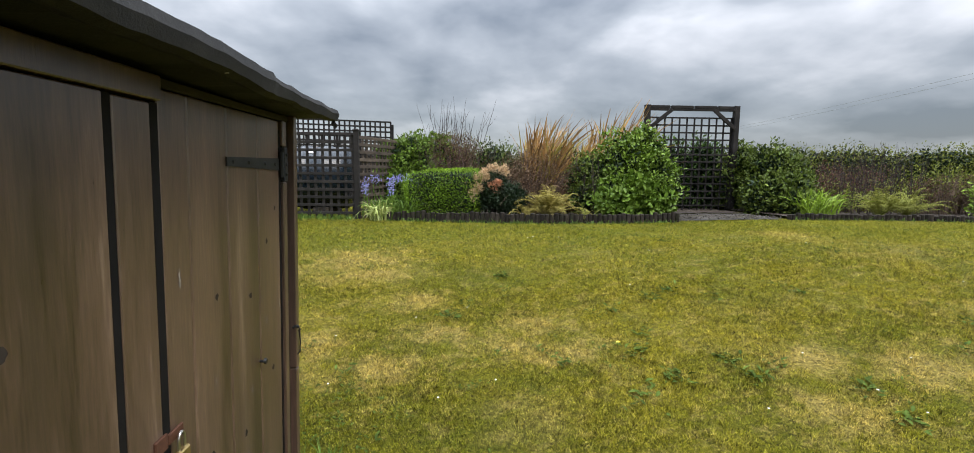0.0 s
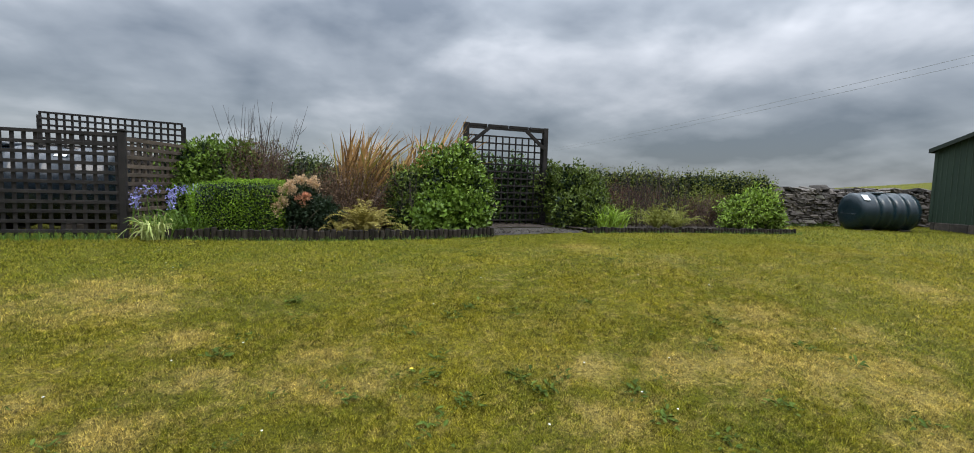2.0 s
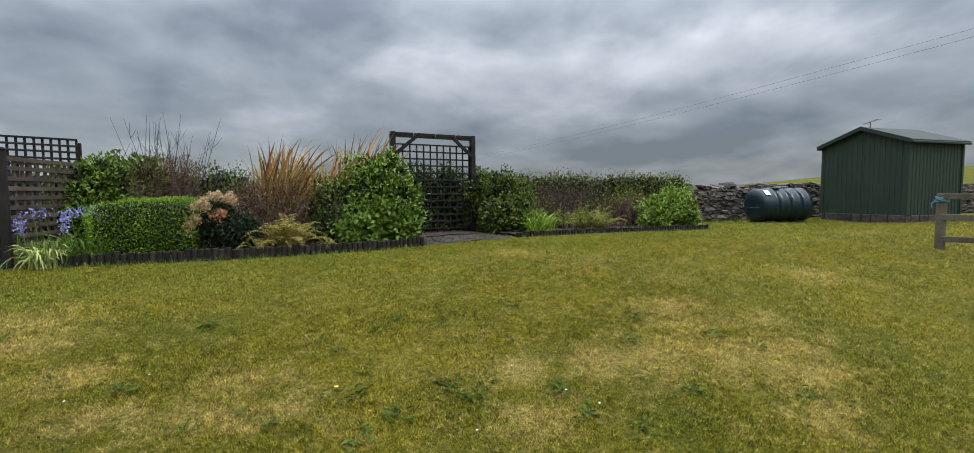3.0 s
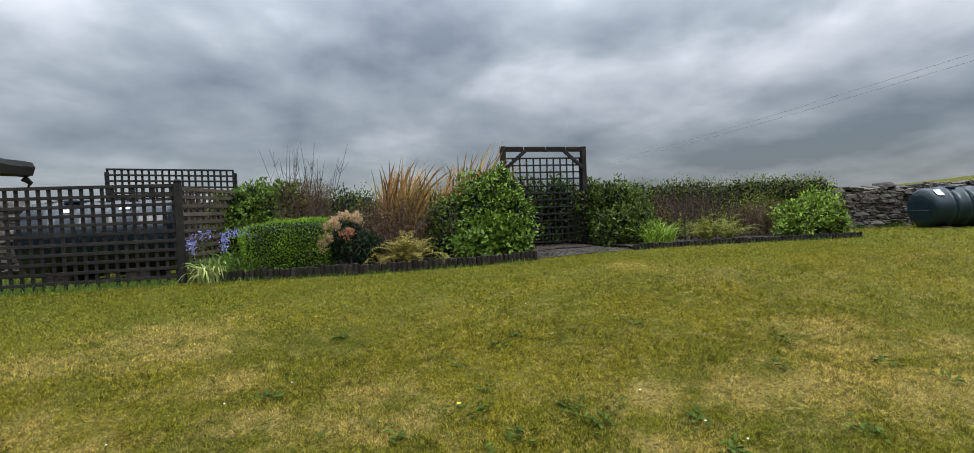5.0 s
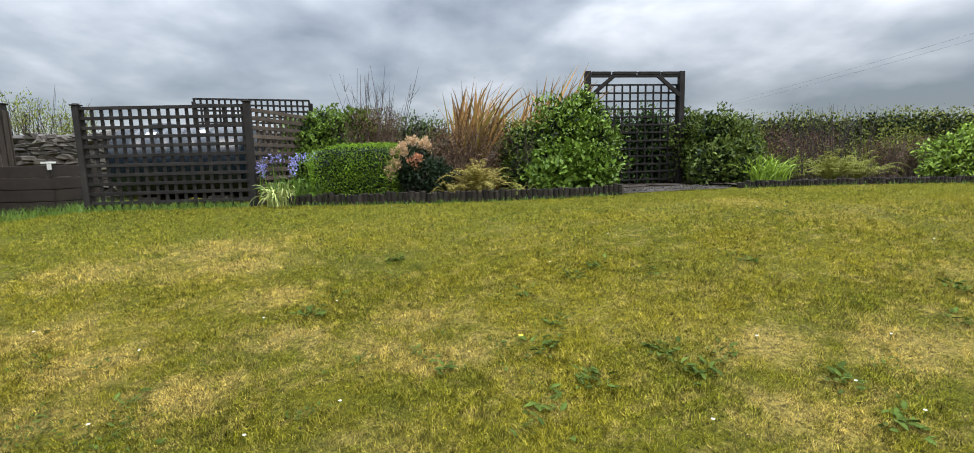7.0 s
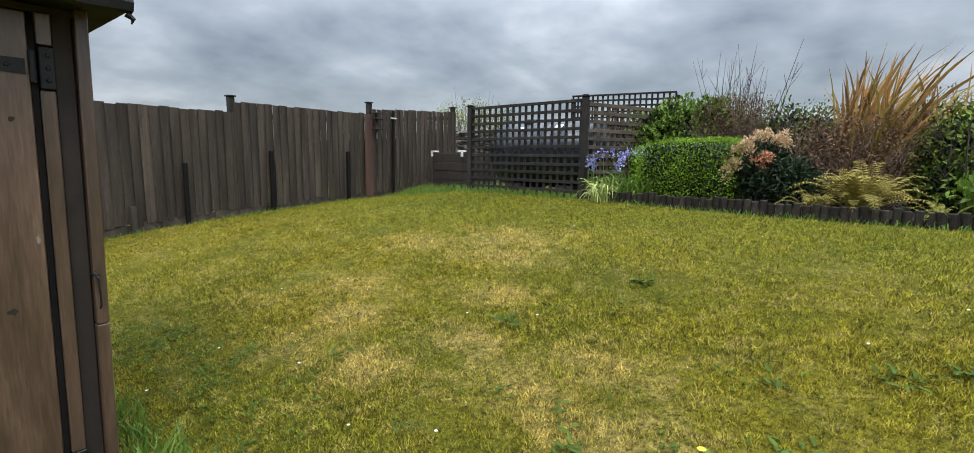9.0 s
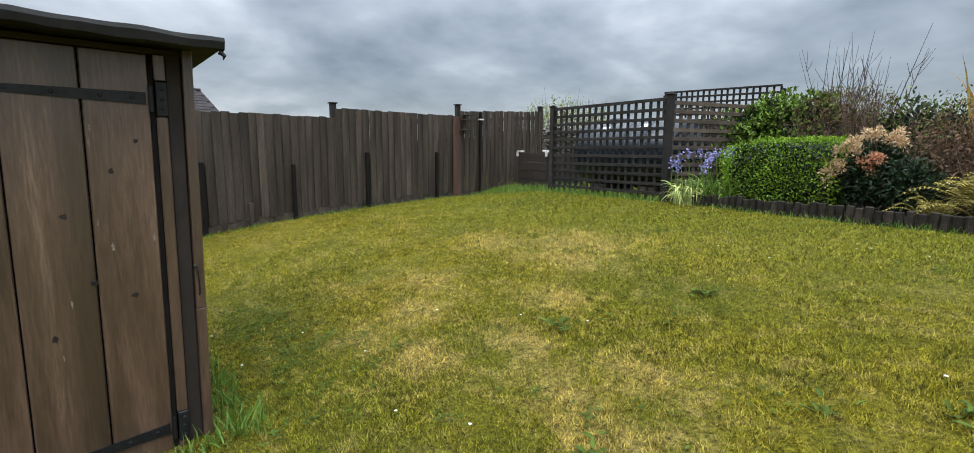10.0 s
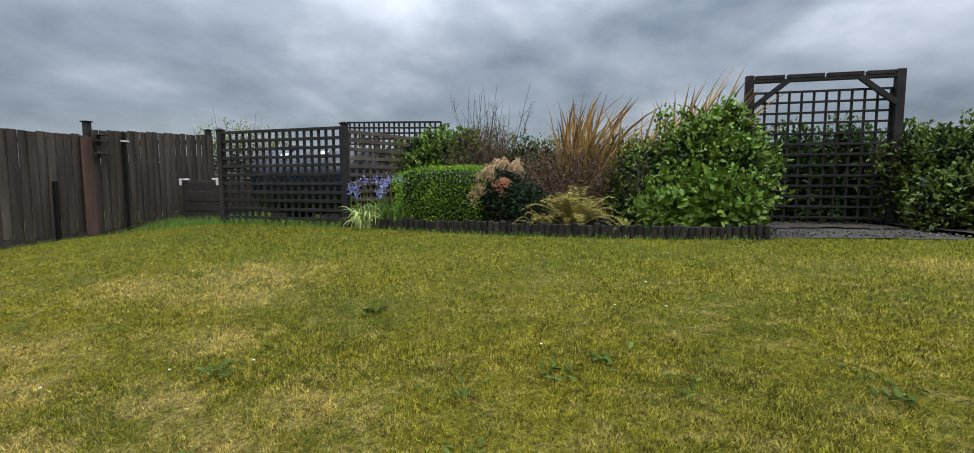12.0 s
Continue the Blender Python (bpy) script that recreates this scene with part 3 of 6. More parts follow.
# ---- garden shed beside the lawn ----
def garden_shed():
    FX, Y0, Y1, ZB, ZE = -0.59, -0.45, 2.0, 0.14, 1.90
    shed = thing("garden_shed", "dark brown stained timber garden shed with a felt roof", "shed", (-1.4, 0.8, ZB))
    inv = shed.matrix_world.inverted()

    def p(name, boxes, mat, parent=shed, label="", bevel=0.003):
        bm = bmesh.new()
        for lo, hi in boxes:
            box(bm, lo, hi, bevel=bevel)
        bmesh.ops.transform(bm, matrix=inv, verts=bm.verts)
        return part(name, bm, mat, parent, label)

    w = M["shed_wood"]
    # floor and closed body behind the boards
    p("floor_frame", [((-2.2, Y0, 0.08), (FX - 0.03, Y1 - 0.02, 0.2))], M["shed_dark"])
    p("wall_back", [((-2.2, Y0, 0.2), (-2.17, Y1 - 0.03, 1.8))], w)
    p("wall_end", [((-2.17, Y1 - 0.045, 0.2), (FX - 0.035, Y1 - 0.02, 1.79))], w)
    p("wall_end", [((-2.17, Y0, 0.2), (FX - 0.035, Y0 + 0.025, 1.79))], w)
    # near-black sheet paints the shade seen through gaps between the boards
    p("backing", [((FX - 0.04, Y0, 0.16), (FX - 0.022, Y1 - 0.03, 1.93))], M["black_and_shade"])
    # fixed front boards, painted shade strips and the frieze over the door
    for a, b in ((-0.43, -0.02), (-0.014, 0.42), (0.426, 0.874)):
        p("board", [((FX - 0.022, a, 0.16), (FX, b, 1.863))], w)
    p("board", [((FX - 0.022, 0.903, 0.16), (FX - 0.001, 1.027, 1.860))], w, label="narrow board with worn lighter edges")
    # near-black strips laid in the joints, painting the shade of open gaps
    for a, b in ((0.876, 0.901), (1.029, 1.060), (1.858, 1.874)):
        p("batten", [((FX - 0.022, a, 0.16), (FX - 0.003, b, 1.862))], M["black_and_shade"], bevel=0.001)
    p("frieze", [((FX - 0.02, Y0, 1.867), (FX + 0.010, 1.058, 1.925))], w)
    # over the door the frieze is darker, the eave's shade put into its colour
    p("frieze", [((FX - 0.02, 1.062, 1.902), (FX - 0.004, Y1 - 0.02, 1.925))], M["shed_dark"])
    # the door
    # thin near-black sheet behind the door boards, painted shade for their joints
    door = p("door", [((FX - 0.03, 1.06, 0.185), (FX - 0.024, 1.857, 1.898))], M["black_and_shade"])
    for a, b in ((1.062, 1.184), (1.189, 1.405), (1.411, 1.639), (1.645, 1.857)):
        p("door_board", [((FX - 0.024, a, 0.185), (FX - 0.004, b, 1.898))], w, door, bevel=0.004)
    for z, tilt in ((1.727, -0.012), (0.30, 0.06)):
        bm = bmesh.new()
        ys = [1.40, 1.845]
        hh = [0.014, 0.024]
        vs = []
        for y, h_ in zip(ys, hh):
            for x in (FX - 0.004, FX + 0.002):
                for s in (-1, 1):
                    vs.append(bm.verts.new((x, y, z + s * h_ - tilt * (1.845 - y))))
        for f in ((0, 1, 3, 2), (4, 6, 7, 5), (0, 4, 5, 1), (2, 3, 7, 6), (0, 2, 6, 4), (1, 5, 7, 3)):
            bm.faces.new([vs[i] for i in f])
        bmesh.ops.transform(bm, matrix=inv, verts=bm.verts)
        strap = part("strap_hinge", bm, M["iron"], door, "black iron strap hinge")
        p("hinge_plate", [((FX - 0.01, 1.878, z - 0.068), (FX + 0.012, 1.918, z + 0.068))], M["iron"], label="black iron hinge plate")
        bm = bmesh.new()
        tube(bm, [(FX + 0.006, 1.862, z - 0.05), (FX + 0.006, 1.862, z + 0.05)], 0.009, 10)
        bmesh.ops.transform(bm, matrix=inv, verts=bm.verts)
        part("hinge_pin", bm, M["iron"], door)
        for y in (1.44, 1.56, 1.70, 1.80):
            bm = bmesh.new()
            tube(bm, [(FX + 0.001, y, z - tilt * (1.845 - y)), (FX + 0.006, y, z - tilt * (1.845 - y))], [0.008, 0.005], 8)
            bmesh.ops.transform(bm, matrix=inv, verts=bm.verts)
            part("bolt_head", bm, M["iron"], door)
        for zz in (-0.04, 0.0, 0.04):
            bm = bmesh.new()
            tube(bm, [(FX + 0.011, 1.9, z + zz), (FX + 0.017, 1.9, z + zz)], [0.008, 0.005], 8)
            bmesh.ops.transform(bm, matrix=inv, verts=bm.verts)
            part("bolt_head", bm, M["iron"], door)
    # jamb strip in two lengths and the corner boards
    p("jamb_strip", [((FX - 0.02, 1.876, 0.37), (FX + 0.008, 1.916, 1.655))], w, label="jamb strip with worn lighter face")
    p("jamb_strip", [((FX - 0.02, 1.876, 1.800), (FX + 0.007, 1.916, 1.90))], w)
    p("jamb_strip", [((FX - 0.02, 1.876, 0.16), (FX + 0.007, 1.916, 0.235))], w)
    p("corner_board", [((FX - 0.02, 1.918, 0.15), (FX - 0.008, 1.972, 1.93))], M["shed_dark"])
    p("corner_board", [((FX - 0.03, 1.974, 0.15), (FX + 0.018, 2.012, 0.83))], w)
    p("corner_board", [((FX - 0.03, 1.975, 0.834), (FX + 0.020, 2.012, 1.93))], w)
    # end wall boards towards the fence
    x = FX - 0.035
    while x > -2.15:
        p("end_board", [((max(x - 0.145, -2.17), Y1 - 0.02, 0.16), (x, Y1, 1.84 + 0.06 * (x + 2.17) / 1.5))], w)
        x -= 0.149
    # roof of felt over boards, its eaves rolled over
    for sign in (1, -1):
        bm = bmesh.new()
        a = Vector((-0.420, 0, 1.957)) if sign > 0 else Vector((-2.345, 0, 1.86))
        b = Vector((-1.4, 0, 1.925))
        n = 60
        rows = []
        for i in range(n + 1):
            y = Y0 - 0.12 + (2.10 - Y0 + 0.12) * i / n
            sag = 0.014 * noise.noise((y * 2.6, sign, 0)) + 0.009 * noise.noise((y * 8, sign, 4))
            up_ = 0.026 * (1 - i / n) * sign
            lap = 0.007 if y < 1.32 else 0.0
            droop = 0.016 * max(0.0, noise.noise((y * 4.2, sign * 2, 7))) + 0.004 * abs(noise.noise((y * 13, sign, 9)))
            prof = [(0.075, -0.026), (0.020, -0.040 - droop), (-0.002 - lap, -0.034 - droop * 0.8), (-0.010 - lap, -0.008), (-0.002 - lap, 0.010 + lap), (0.035, 0.016 + lap)]
            row = []
            for dx, dz in prof:
                row.append(bm.verts.new((a.x - sign * dx, y, a.z + dz + sag + up_ + 0.003 * noise.noise((y * 14, dz * 60, 2)))))
            row.append(bm.verts.new((b.x, y, b.z + 0.02)))
            row.append(bm.verts.new((b.x, y, b.z - 0.01)))
            rows.append(row)
        for r0, r1 in zip(rows, rows[1:]):
            for k in range(len(r0)):
                k2 = (k + 1) % len(r0)
                bm.faces.new((r0[k], r0[k2], r1[k2], r1[k]))
        bm.faces.new(rows[0])
        bm.faces.new(rows[-1])
        bmesh.ops.transform(bm, matrix=inv, verts=bm.verts)
        roof = part("roof", bm, M["felt"], shed, "dark mineral felt roof with a rolled, sagging eave")
        if sign > 0:
            for y in (0.35, 1.05, 1.55):
                bm = bmesh.new()
                tube(bm, [(-0.432, y, 1.938), (-0.424, y, 1.938)], [0.007, 0.006], 8)
                bmesh.ops.transform(bm, matrix=inv, verts=bm.verts)
                part("felt_nail", bm, M["steel"], roof)
            bm = bmesh.new()
            tube(bm, [(-0.435, 2.085, 1.915), (-0.425, 2.10, 1.90), (-0.43, 2.095, 1.885)], [0.012, 0.008, 0.002], 5)
            bmesh.ops.transform(bm, matrix=inv, verts=bm.verts)
            part("torn_felt", bm, M["felt"], roof)
    # gable boards under the roof
    for y in (Y1 - 0.041, Y0 + 0.004):
        bm = bmesh.new()
        vs = [bm.verts.new(c) for c in ((FX - 0.042, y, 1.792), (-2.168, y, 1.792), (-2.168, y, 1.845), (-1.4, y, 1.922), (FX - 0.042, y, 1.926))]
        f = bm.faces.new(vs)
        ext = bmesh.ops.extrude_face_region(bm, geom=[f])
        bmesh.ops.translate(bm, vec=(0, 0.016, 0), verts=[g for g in ext["geom"] if isinstance(g, bmesh.types.BMVert)])
        bmesh.ops.transform(bm, matrix=inv, verts=bm.verts)
        part("gable_board", bm, w, shed)
    # hook catch at the corner
    bm = bmesh.new()
    tube(bm, [(FX + 0.022, 1.978, 1.012), (FX + 0.044, 1.982, 1.016), (FX + 0.05, 1.985, 1.006), (FX + 0.04, 1.986, 0.998)], 0.0032, 6)
    tube(bm, [(FX + 0.046, 1.984, 1.008), (FX + 0.048, 1.987, 0.95), (FX + 0.046, 1.988, 0.905), (FX + 0.034, 1.987, 0.892), (FX + 0.028, 1.986, 0.905)], 0.0038, 6)
    tube(bm, [(FX + 0.02, 1.970, 1.018), (FX + 0.034, 1.975, 1.026), (FX + 0.045, 1.982, 1.018)], 0.006, 6)
    bmesh.ops.translate(bm, vec=(-0.016, 0, 0), verts=bm.verts)
    bmesh.ops.transform(bm, matrix=inv, verts=bm.verts)
    part("hook_catch", bm, M["iron"], shed, "black iron hook hanging from its eye")
    # knob, hasp, padlock
    bm = bmesh.new()
    tube(bm, [(FX - 0.004, 1.632, 1.004), (FX + 0.010, 1.632, 1.004), (FX + 0.013, 1.632, 1.004), (FX + 0.021, 1.632, 1.004)], [0.005, 0.005, 0.012, 0.009], 10)
    bmesh.ops.transform(bm, matrix=inv, verts=bm.verts)
    part("knob", bm, M["iron"], door, "small dark door knob")
    p("hasp", [((FX - 0.002, 0.985, 1.022), (FX + 0.006, 1.035, 1.062)), ((FX + 0.0, 1.036, 1.028), (FX + 0.008, 1.10, 1.056))], M["rust"], label="rusty hasp and staple", bevel=0.002)
    bm = bmesh.new()
    arc = [(FX + 0.022, 1.062 + 0.013 * math.cos(a_), 1.028 + 0.022 * math.sin(a_)) for a_ in np.linspace(0, math.pi, 9)]
    tube(bm, [(arc[0][0], arc[0][1], 1.004)] + arc + [(arc[-1][0], arc[-1][1], 1.004)], 0.0038, 8)
    bmesh.ops.transform(bm, matrix=inv, verts=bm.verts)
    part("padlock_shackle", bm, M["steel"], shed, "bright steel padlock shackle")
    p("padlock_body", [((FX + 0.012, 1.038, 0.965), (FX + 0.032, 1.086, 1.006))], M["brass"], label="brass padlock body", bevel=0.004)
    # pale knots and chips in the stain
    r = random.Random(4)
    for y, z, s in ((1.125, 1.43, 0.022), (1.84, 1.16, 0.017), (1.70, 1.14, 0.016), (1.66, 1.60, 0.011), (1.655, 1.55, 0.013), (1.52, 0.72, 0.010), (1.30, 1.07, 0.016), (1.66, 1.24, 0.011), (1.56, 0.93, 0.012), (1.24, 1.68, 0.010)):
        n = 13
        bm = bmesh.new()
        ring = [bm.verts.new((FX - 0.0028, y + s * 0.32 * r.uniform(0.25, 1.3) * math.cos(k * math.tau / n), z + s * 1.5 * r.uniform(0.25, 1.2) * math.sin(k * math.tau / n))) for k in range(n)]
        bm.faces.new(ring)
        bmesh.ops.transform(bm, matrix=inv, verts=bm.verts)
        part("bare_spot", bm, M["pale_wear"], door, "bare pale chip in the stain")
    for y, z, s in ((1.76, 0.93, 0.013), (1.715, 1.44, 0.010), (1.56, 1.27, 0.012), (1.50, 0.80, 0.012), (1.80, 1.56, 0.009), (1.32, 1.33, 0.011), (1.27, 0.86, 0.012), (0.62, 1.42, 0.014), (0.28, 1.15, 0.013)):
        bm = bmesh.new()
        x_ = FX + (0.0012 if y < 1.0 else -0.0028)
        bm.faces.new([bm.verts.new((x_, y + s * r.uniform(0.6, 1.2) * math.cos(k * math.tau / 11), z + s * r.uniform(0.6, 1.3) * math.sin(k * math.tau / 11))) for k in range(11)])
        bmesh.ops.transform(bm, matrix=inv, verts=bm.verts)
        part("knot", bm, M["shed_dark"], door if y > 1.0 else shed, "dark knot in the board")
    # the old shed leans a little forward at the top
    for ob in shed.children_recursive:
        for v in ob.data.vertices:
            h_ = v.co.z + ZB - 1.9
            v.co.x += 0.02 * h_
            v.co.y += 0.012 * h_
    return shed


garden_shed()


# ---- lattice panels ----
def lattice(parent, width, height, z0, cols, rows, mat, lath=0.038, thick=0.019, skew=0.0, front=-1, level=1.0):
    """Upright laths behind level laths, each one a piece; skew drops the far end."""
    up_me = block_mesh("lath", lath, thick, height, mat, 0.002)
    for i in range(cols + 1):
        x = width * i / cols
        m = Matrix.Translation((x, -front * thick / 2, z0 + height / 2 - skew * i / cols + rng.uniform(-0.004, 0.004))) @ Euler((0, rng.uniform(-0.004, 0.004), 0)).to_matrix().to_4x4()
        piece("lath", up_me, parent, m)
    across = block_mesh("lath", math.hypot(width, skew) + lath, thick, lath * level, mat, 0.002)
    for j in range(rows + 1):
        z = z0 + height * j / rows
        m = Matrix.Translation((width / 2, front * thick / 2, z - skew / 2 + rng.uniform(-0.004, 0.004))) @ Euler((0, math.atan2(skew, width) + rng.uniform(-0.003, 0.003), 0)).to_matrix().to_4x4()
        piece("lath", across, parent, m)


def post(parent, x, y, z0, z1, size, mat, cap=True, name="post"):
    ob = part(name, (lambda bm: (box(bm, (x - size / 2, y - size / 2, z0), (x + size / 2, y + size / 2, z1), bevel=0.005), bm)[1])(bmesh.new()), mat, parent)
    if cap:
        bm = bmesh.new()
        box(bm, (x - size * 0.68, y - size * 0.68, z1 + 0.001), (x + size * 0.68, y + size * 0.68, z1 + 0.02), bevel=0.005)
        box(bm, (x - size * 0.4, y - size * 0.4, z1 + 0.021), (x + size * 0.4, y + size * 0.4, z1 + 0.032), bevel=0.005)
        part("post_cap", bm, mat, ob)
    return ob


# the screen at the end of the border
t1 = thing("trellis_screen", "dark stained square lattice trellis screen between capped posts", "trellis", (-3.44, 7.565, 0.865), math.degrees(math.atan2(7.40 - 7.565, -1.37 + 3.44)), "trellis screens")
W1 = math.hypot(7.40 - 7.565, -1.37 + 3.44)
lattice(t1, W1 - 0.12, 1.31, 0.05, 17, 11, M["trellis_mid"], 0.040, level=1.05)
for ob in [o for o in t1.children]:
    ob.location.x += 0.06
post(t1, 0.0, 0, -0.08, 1.395, 0.075, M["trellis_mid"])
post(t1, W1, 0, -0.08, 1.405, 0.075, M["trellis_mid"])
# the side screen that turns back from it
t2 = thing("trellis_screen", "weathered brown lattice trellis panel turning back beside the border", "trellis", (-1.345, 7.46, 0.90), 70.0, "trellis screens")
lattice(t2, 1.75, 1.22, 0.06, 14, 11, M["trellis_brown"], 0.045, front=-1, level=1.1)
post(t2, 1.80, 0, -0.05, 1.3, 0.07, M["trellis_brown"])
# the taller panel at the back
t3 = thing("trellis_screen", "tall dark lattice trellis panel standing behind the screen", "trellis", (-3.43, 10.97, 0.88), 0.0, "trellis screens")
lattice(t3, 2.12, 1.86, 0.04, 19, 17, M["trellis_mid"], 0.036, skew=0.055)
post(t3, -0.03, 0.05, -0.05, 1.86, 0.06, M["trellis_mid"], cap=False)
post(t3, 2.15, 0.05, -0.05, 1.80, 0.06, M["trellis_mid"], cap=False)

# ---- the trellis over the path ----
AX0, AX1, AY, AZ0, AZ1 = 3.79, 5.68, 9.27, 0.80, 2.985
arch = thing("trellis_arch", "dark stained timber trellis frame closing the end of the path", "trellis", (AX0, AY, AZ0))
AW, AH = AX1 - AX0, AZ1 - AZ0
post(arch, 0.05, 0, 0, AH, 0.1, M["trellis"], cap=False)
post(arch, AW - 0.05, 0, 0, AH, 0.1, M["trellis"], cap=False)
bm = bmesh.new()
box(bm, (0.101, -0.035, AH - 0.105), (AW - 0.101, 0.035, AH - 0.062), bevel=0.004)
beam = part("beam", bm, M["trellis"], arch)
xs = [0.102, 0.50, 0.98, 1.44, AW - 0.102]
for a, b in zip(xs, xs[1:]):
    bm = bmesh.new()
    box(bm, (a + 0.02, -0.04, AH - 0.061), (b - 0.02, 0.04, AH - 0.008), bevel=0.004)
    part("top_block", bm, M["trellis"], beam)
for s in (0, 1):
    bm = bmesh.new()
    a, b = Vector((0.09, -0.045, AH - 0.44)), Vector((0.52, -0.045, AH - 0.09))
    if s:
        a.x, b.x = AW - a.x, AW - b.x
    d = b - a
    m = Matrix.Translation((a + b) / 2) @ Euler((0, -math.atan2(d.z, d.x), 0)).to_matrix().to_4x4()
    box(bm, (-d.length / 2, -0.02, -0.035), (d.length / 2, 0.02, 0.035), m, 0.004)
    part("brace", bm, M["trellis"], arch)
grid_ob = new("lattice")
grid_ob.parent = arch
lattice(grid_ob, AW - 0.24, 1.86, 0.09, 11, 13, M["trellis"], 0.030)
grid_ob.location = (0.12, 0.03, 0)


# ---- boundary fence of upright boards ----
FXB = -6.2
fence_all = thing("boundary_fence", "dark brown close-boarded timber boundary fence with capped posts", "fence", (FXB, 5.0, gz(FXB, 5.0)))


def fence_panel(y0, y1, top0, top1, seed, base_gap=0.10):
    r = random.Random(seed)
    f = thing("fence_panel", "dark brown close-boarded timber fence panel, boards a little uneven", "fence", (FXB, y0, gz(FXB, y0)))
    del f["category"]
    f.parent, f.matrix_parent_inverse = fence_all, fence_all.matrix_world.inverted()
    zb = gz(FXB, y0)
    y = y0
    shapes = {}
    while y < y1 - 0.02:
        w = min(r.choice((0.118, 0.125, 0.132)), y1 - y)
        k = (y - y0) / (y1 - y0)
        t = top0 + (top1 - top0) * k + r.uniform(-0.012, 0.012)
        b = gz(FXB, y) + base_gap + r.uniform(-0.015, 0.02)
        key = (round(w, 3), round((t - b) / 0.05))
        if key not in shapes:
            shapes[key] = block_mesh("board", 0.016, key[0] * 1.07, key[1] * 0.05, M["fence_wood"], 0.003)
        piece("board", shapes[key], f, Matrix.Translation((0.008 + r.uniform(-0.003, 0.004), y + w / 2 - y0, t - key[1] * 0.025 - zb)) @ Euler((r.uniform(-0.004, 0.004), 0, r.uniform(0.16, 0.24))).to_matrix().to_4x4())
        y += w * 0.985
    for z in (0.45, 1.0, 1.55):
        bm = bmesh.new()
        lo, hi = gz(FXB, y0) + z - zb, gz(FXB, y1) + z - zb
        vs = box(bm, (-0.075, 0.0, -0.04), (-0.025, y1 - y0, 0.04))
        for v in vs:
            v.co.z += lo + (hi - lo) * v.co.y / (y1 - y0)
        part("rail", bm, M["fence_wood"], f)
    n = 6
    for i in range(n):
        bm = bmesh.new()
        ya, yb = y0 + (y1 - y0) * i / n, y0 + (y1 - y0) * (i + 1) / n
        z_ = gz(FXB, (ya + yb) / 2) - zb
        box(bm, (-0.012, ya - y0 + 0.002, z_ - 0.1), (0.010, yb - y0 - 0.002, z_ + base_gap + 0.03), bevel=0.003)
        part("gravel_board", bm, M["fence_wood"], f)
    return f


fence_panel(-1.6, 0.95, 1.98, 2.02, 1)
fence_panel(1.0, 3.05, 2.02, 2.09, 2)
fence_panel(3.06, 5.17, 2.10, 2.11, 3)
fence_panel(5.175, 7.84, 2.265, 2.29, 4)
fence_panel(7.845, 10.36, 2.395, 2.53, 5)


def fence_post(y, top, size=0.09, mat="trellis_mid", x=FXB, cap=True, label="square capped timber fence post"):
    z0 = gz(x, y) - 0.12
    ob = part("fence_post", (lambda bm: (box(bm, (-size / 2, -size / 2, 0), (size / 2, size / 2, top - z0), bevel=0.005), bm)[1])(bmesh.new()), M[mat])
    ob.location = (x, y, z0)
    ob.parent, ob.matrix_parent_inverse = fence_all, fence_all.matrix_world.inverted()
    tagged(ob, label)
    if cap:
        bm = bmesh.new()
        h = top - z0
        box(bm, (-size * 0.72, -size * 0.72, h + 0.001), (size * 0.72, size * 0.72, h + 0.022), bevel=0.006)
        part("post_cap", bm, M[mat], ob)


for y, top in ((5.17, 2.345), (7.845, 2.505), (10.33, 2.63)):
    fence_post(y, top, x=FXB - 0.06)
for y, top in ((3.12, 1.37), (4.42, 1.335), (5.72, 1.535), (7.23, 1.55)):
    fence_post(y, top, 0.055, "black_and_shade", FXB + 0.06, False, "short dark repair post bolted to the fence")
fence_post(8.35, 2.39, 0.045, "black_and_shade", FXB + 0.065, False, "slim dark pole against the fence")
fence_post(3.75, 0.75, 0.07, "fence_wood", FXB + 0.05, False, "short stub post at the foot of the fence")
bm = bmesh.new()
box(bm, (-0.028, -0.06, -0.012), (0.028, 0.06, 0.012), bevel=0.004)
collar = part("pole_clip", bm, M["white_cap"])
collar.location = (FXB + 0.09, 8.35, 2.24)
collar.parent, collar.matrix_parent_inverse = fence_all, fence_all.matrix_world.inverted()
tagged(collar, "white clip near the top of the slim pole")
# red-brown cover board and a small perch at the second post
bm = bmesh.new()
zb = gz(FXB, 7.72)
box(bm, (-0.012, -0.09, 0.05), (0.012, 0.09, 1.62), bevel=0.004)
cover = part("cover_board", bm, M["red_wood"])
cover.location = (FXB + 0.06, 7.73, zb)
tagged(cover, "red-brown cover board fixed beside the fence post", "board")
bm = bmesh.new()
for z in (1.36, 1.56, 1.66):
    box(bm, (-0.02, -0.10, z), (0.10, 0.12, z + 0.022), bevel=0.003)
box(bm, (-0.02, -0.03, 1.30), (0.0, 0.03, 1.70), bevel=0.003)
perch = part("bird_shelf", bm, M["fence_wood"])
perch.location = (FXB + 0.10, 7.90, zb)
tagged(perch, "small stack of wooden shelves on the fence post", "shelf")


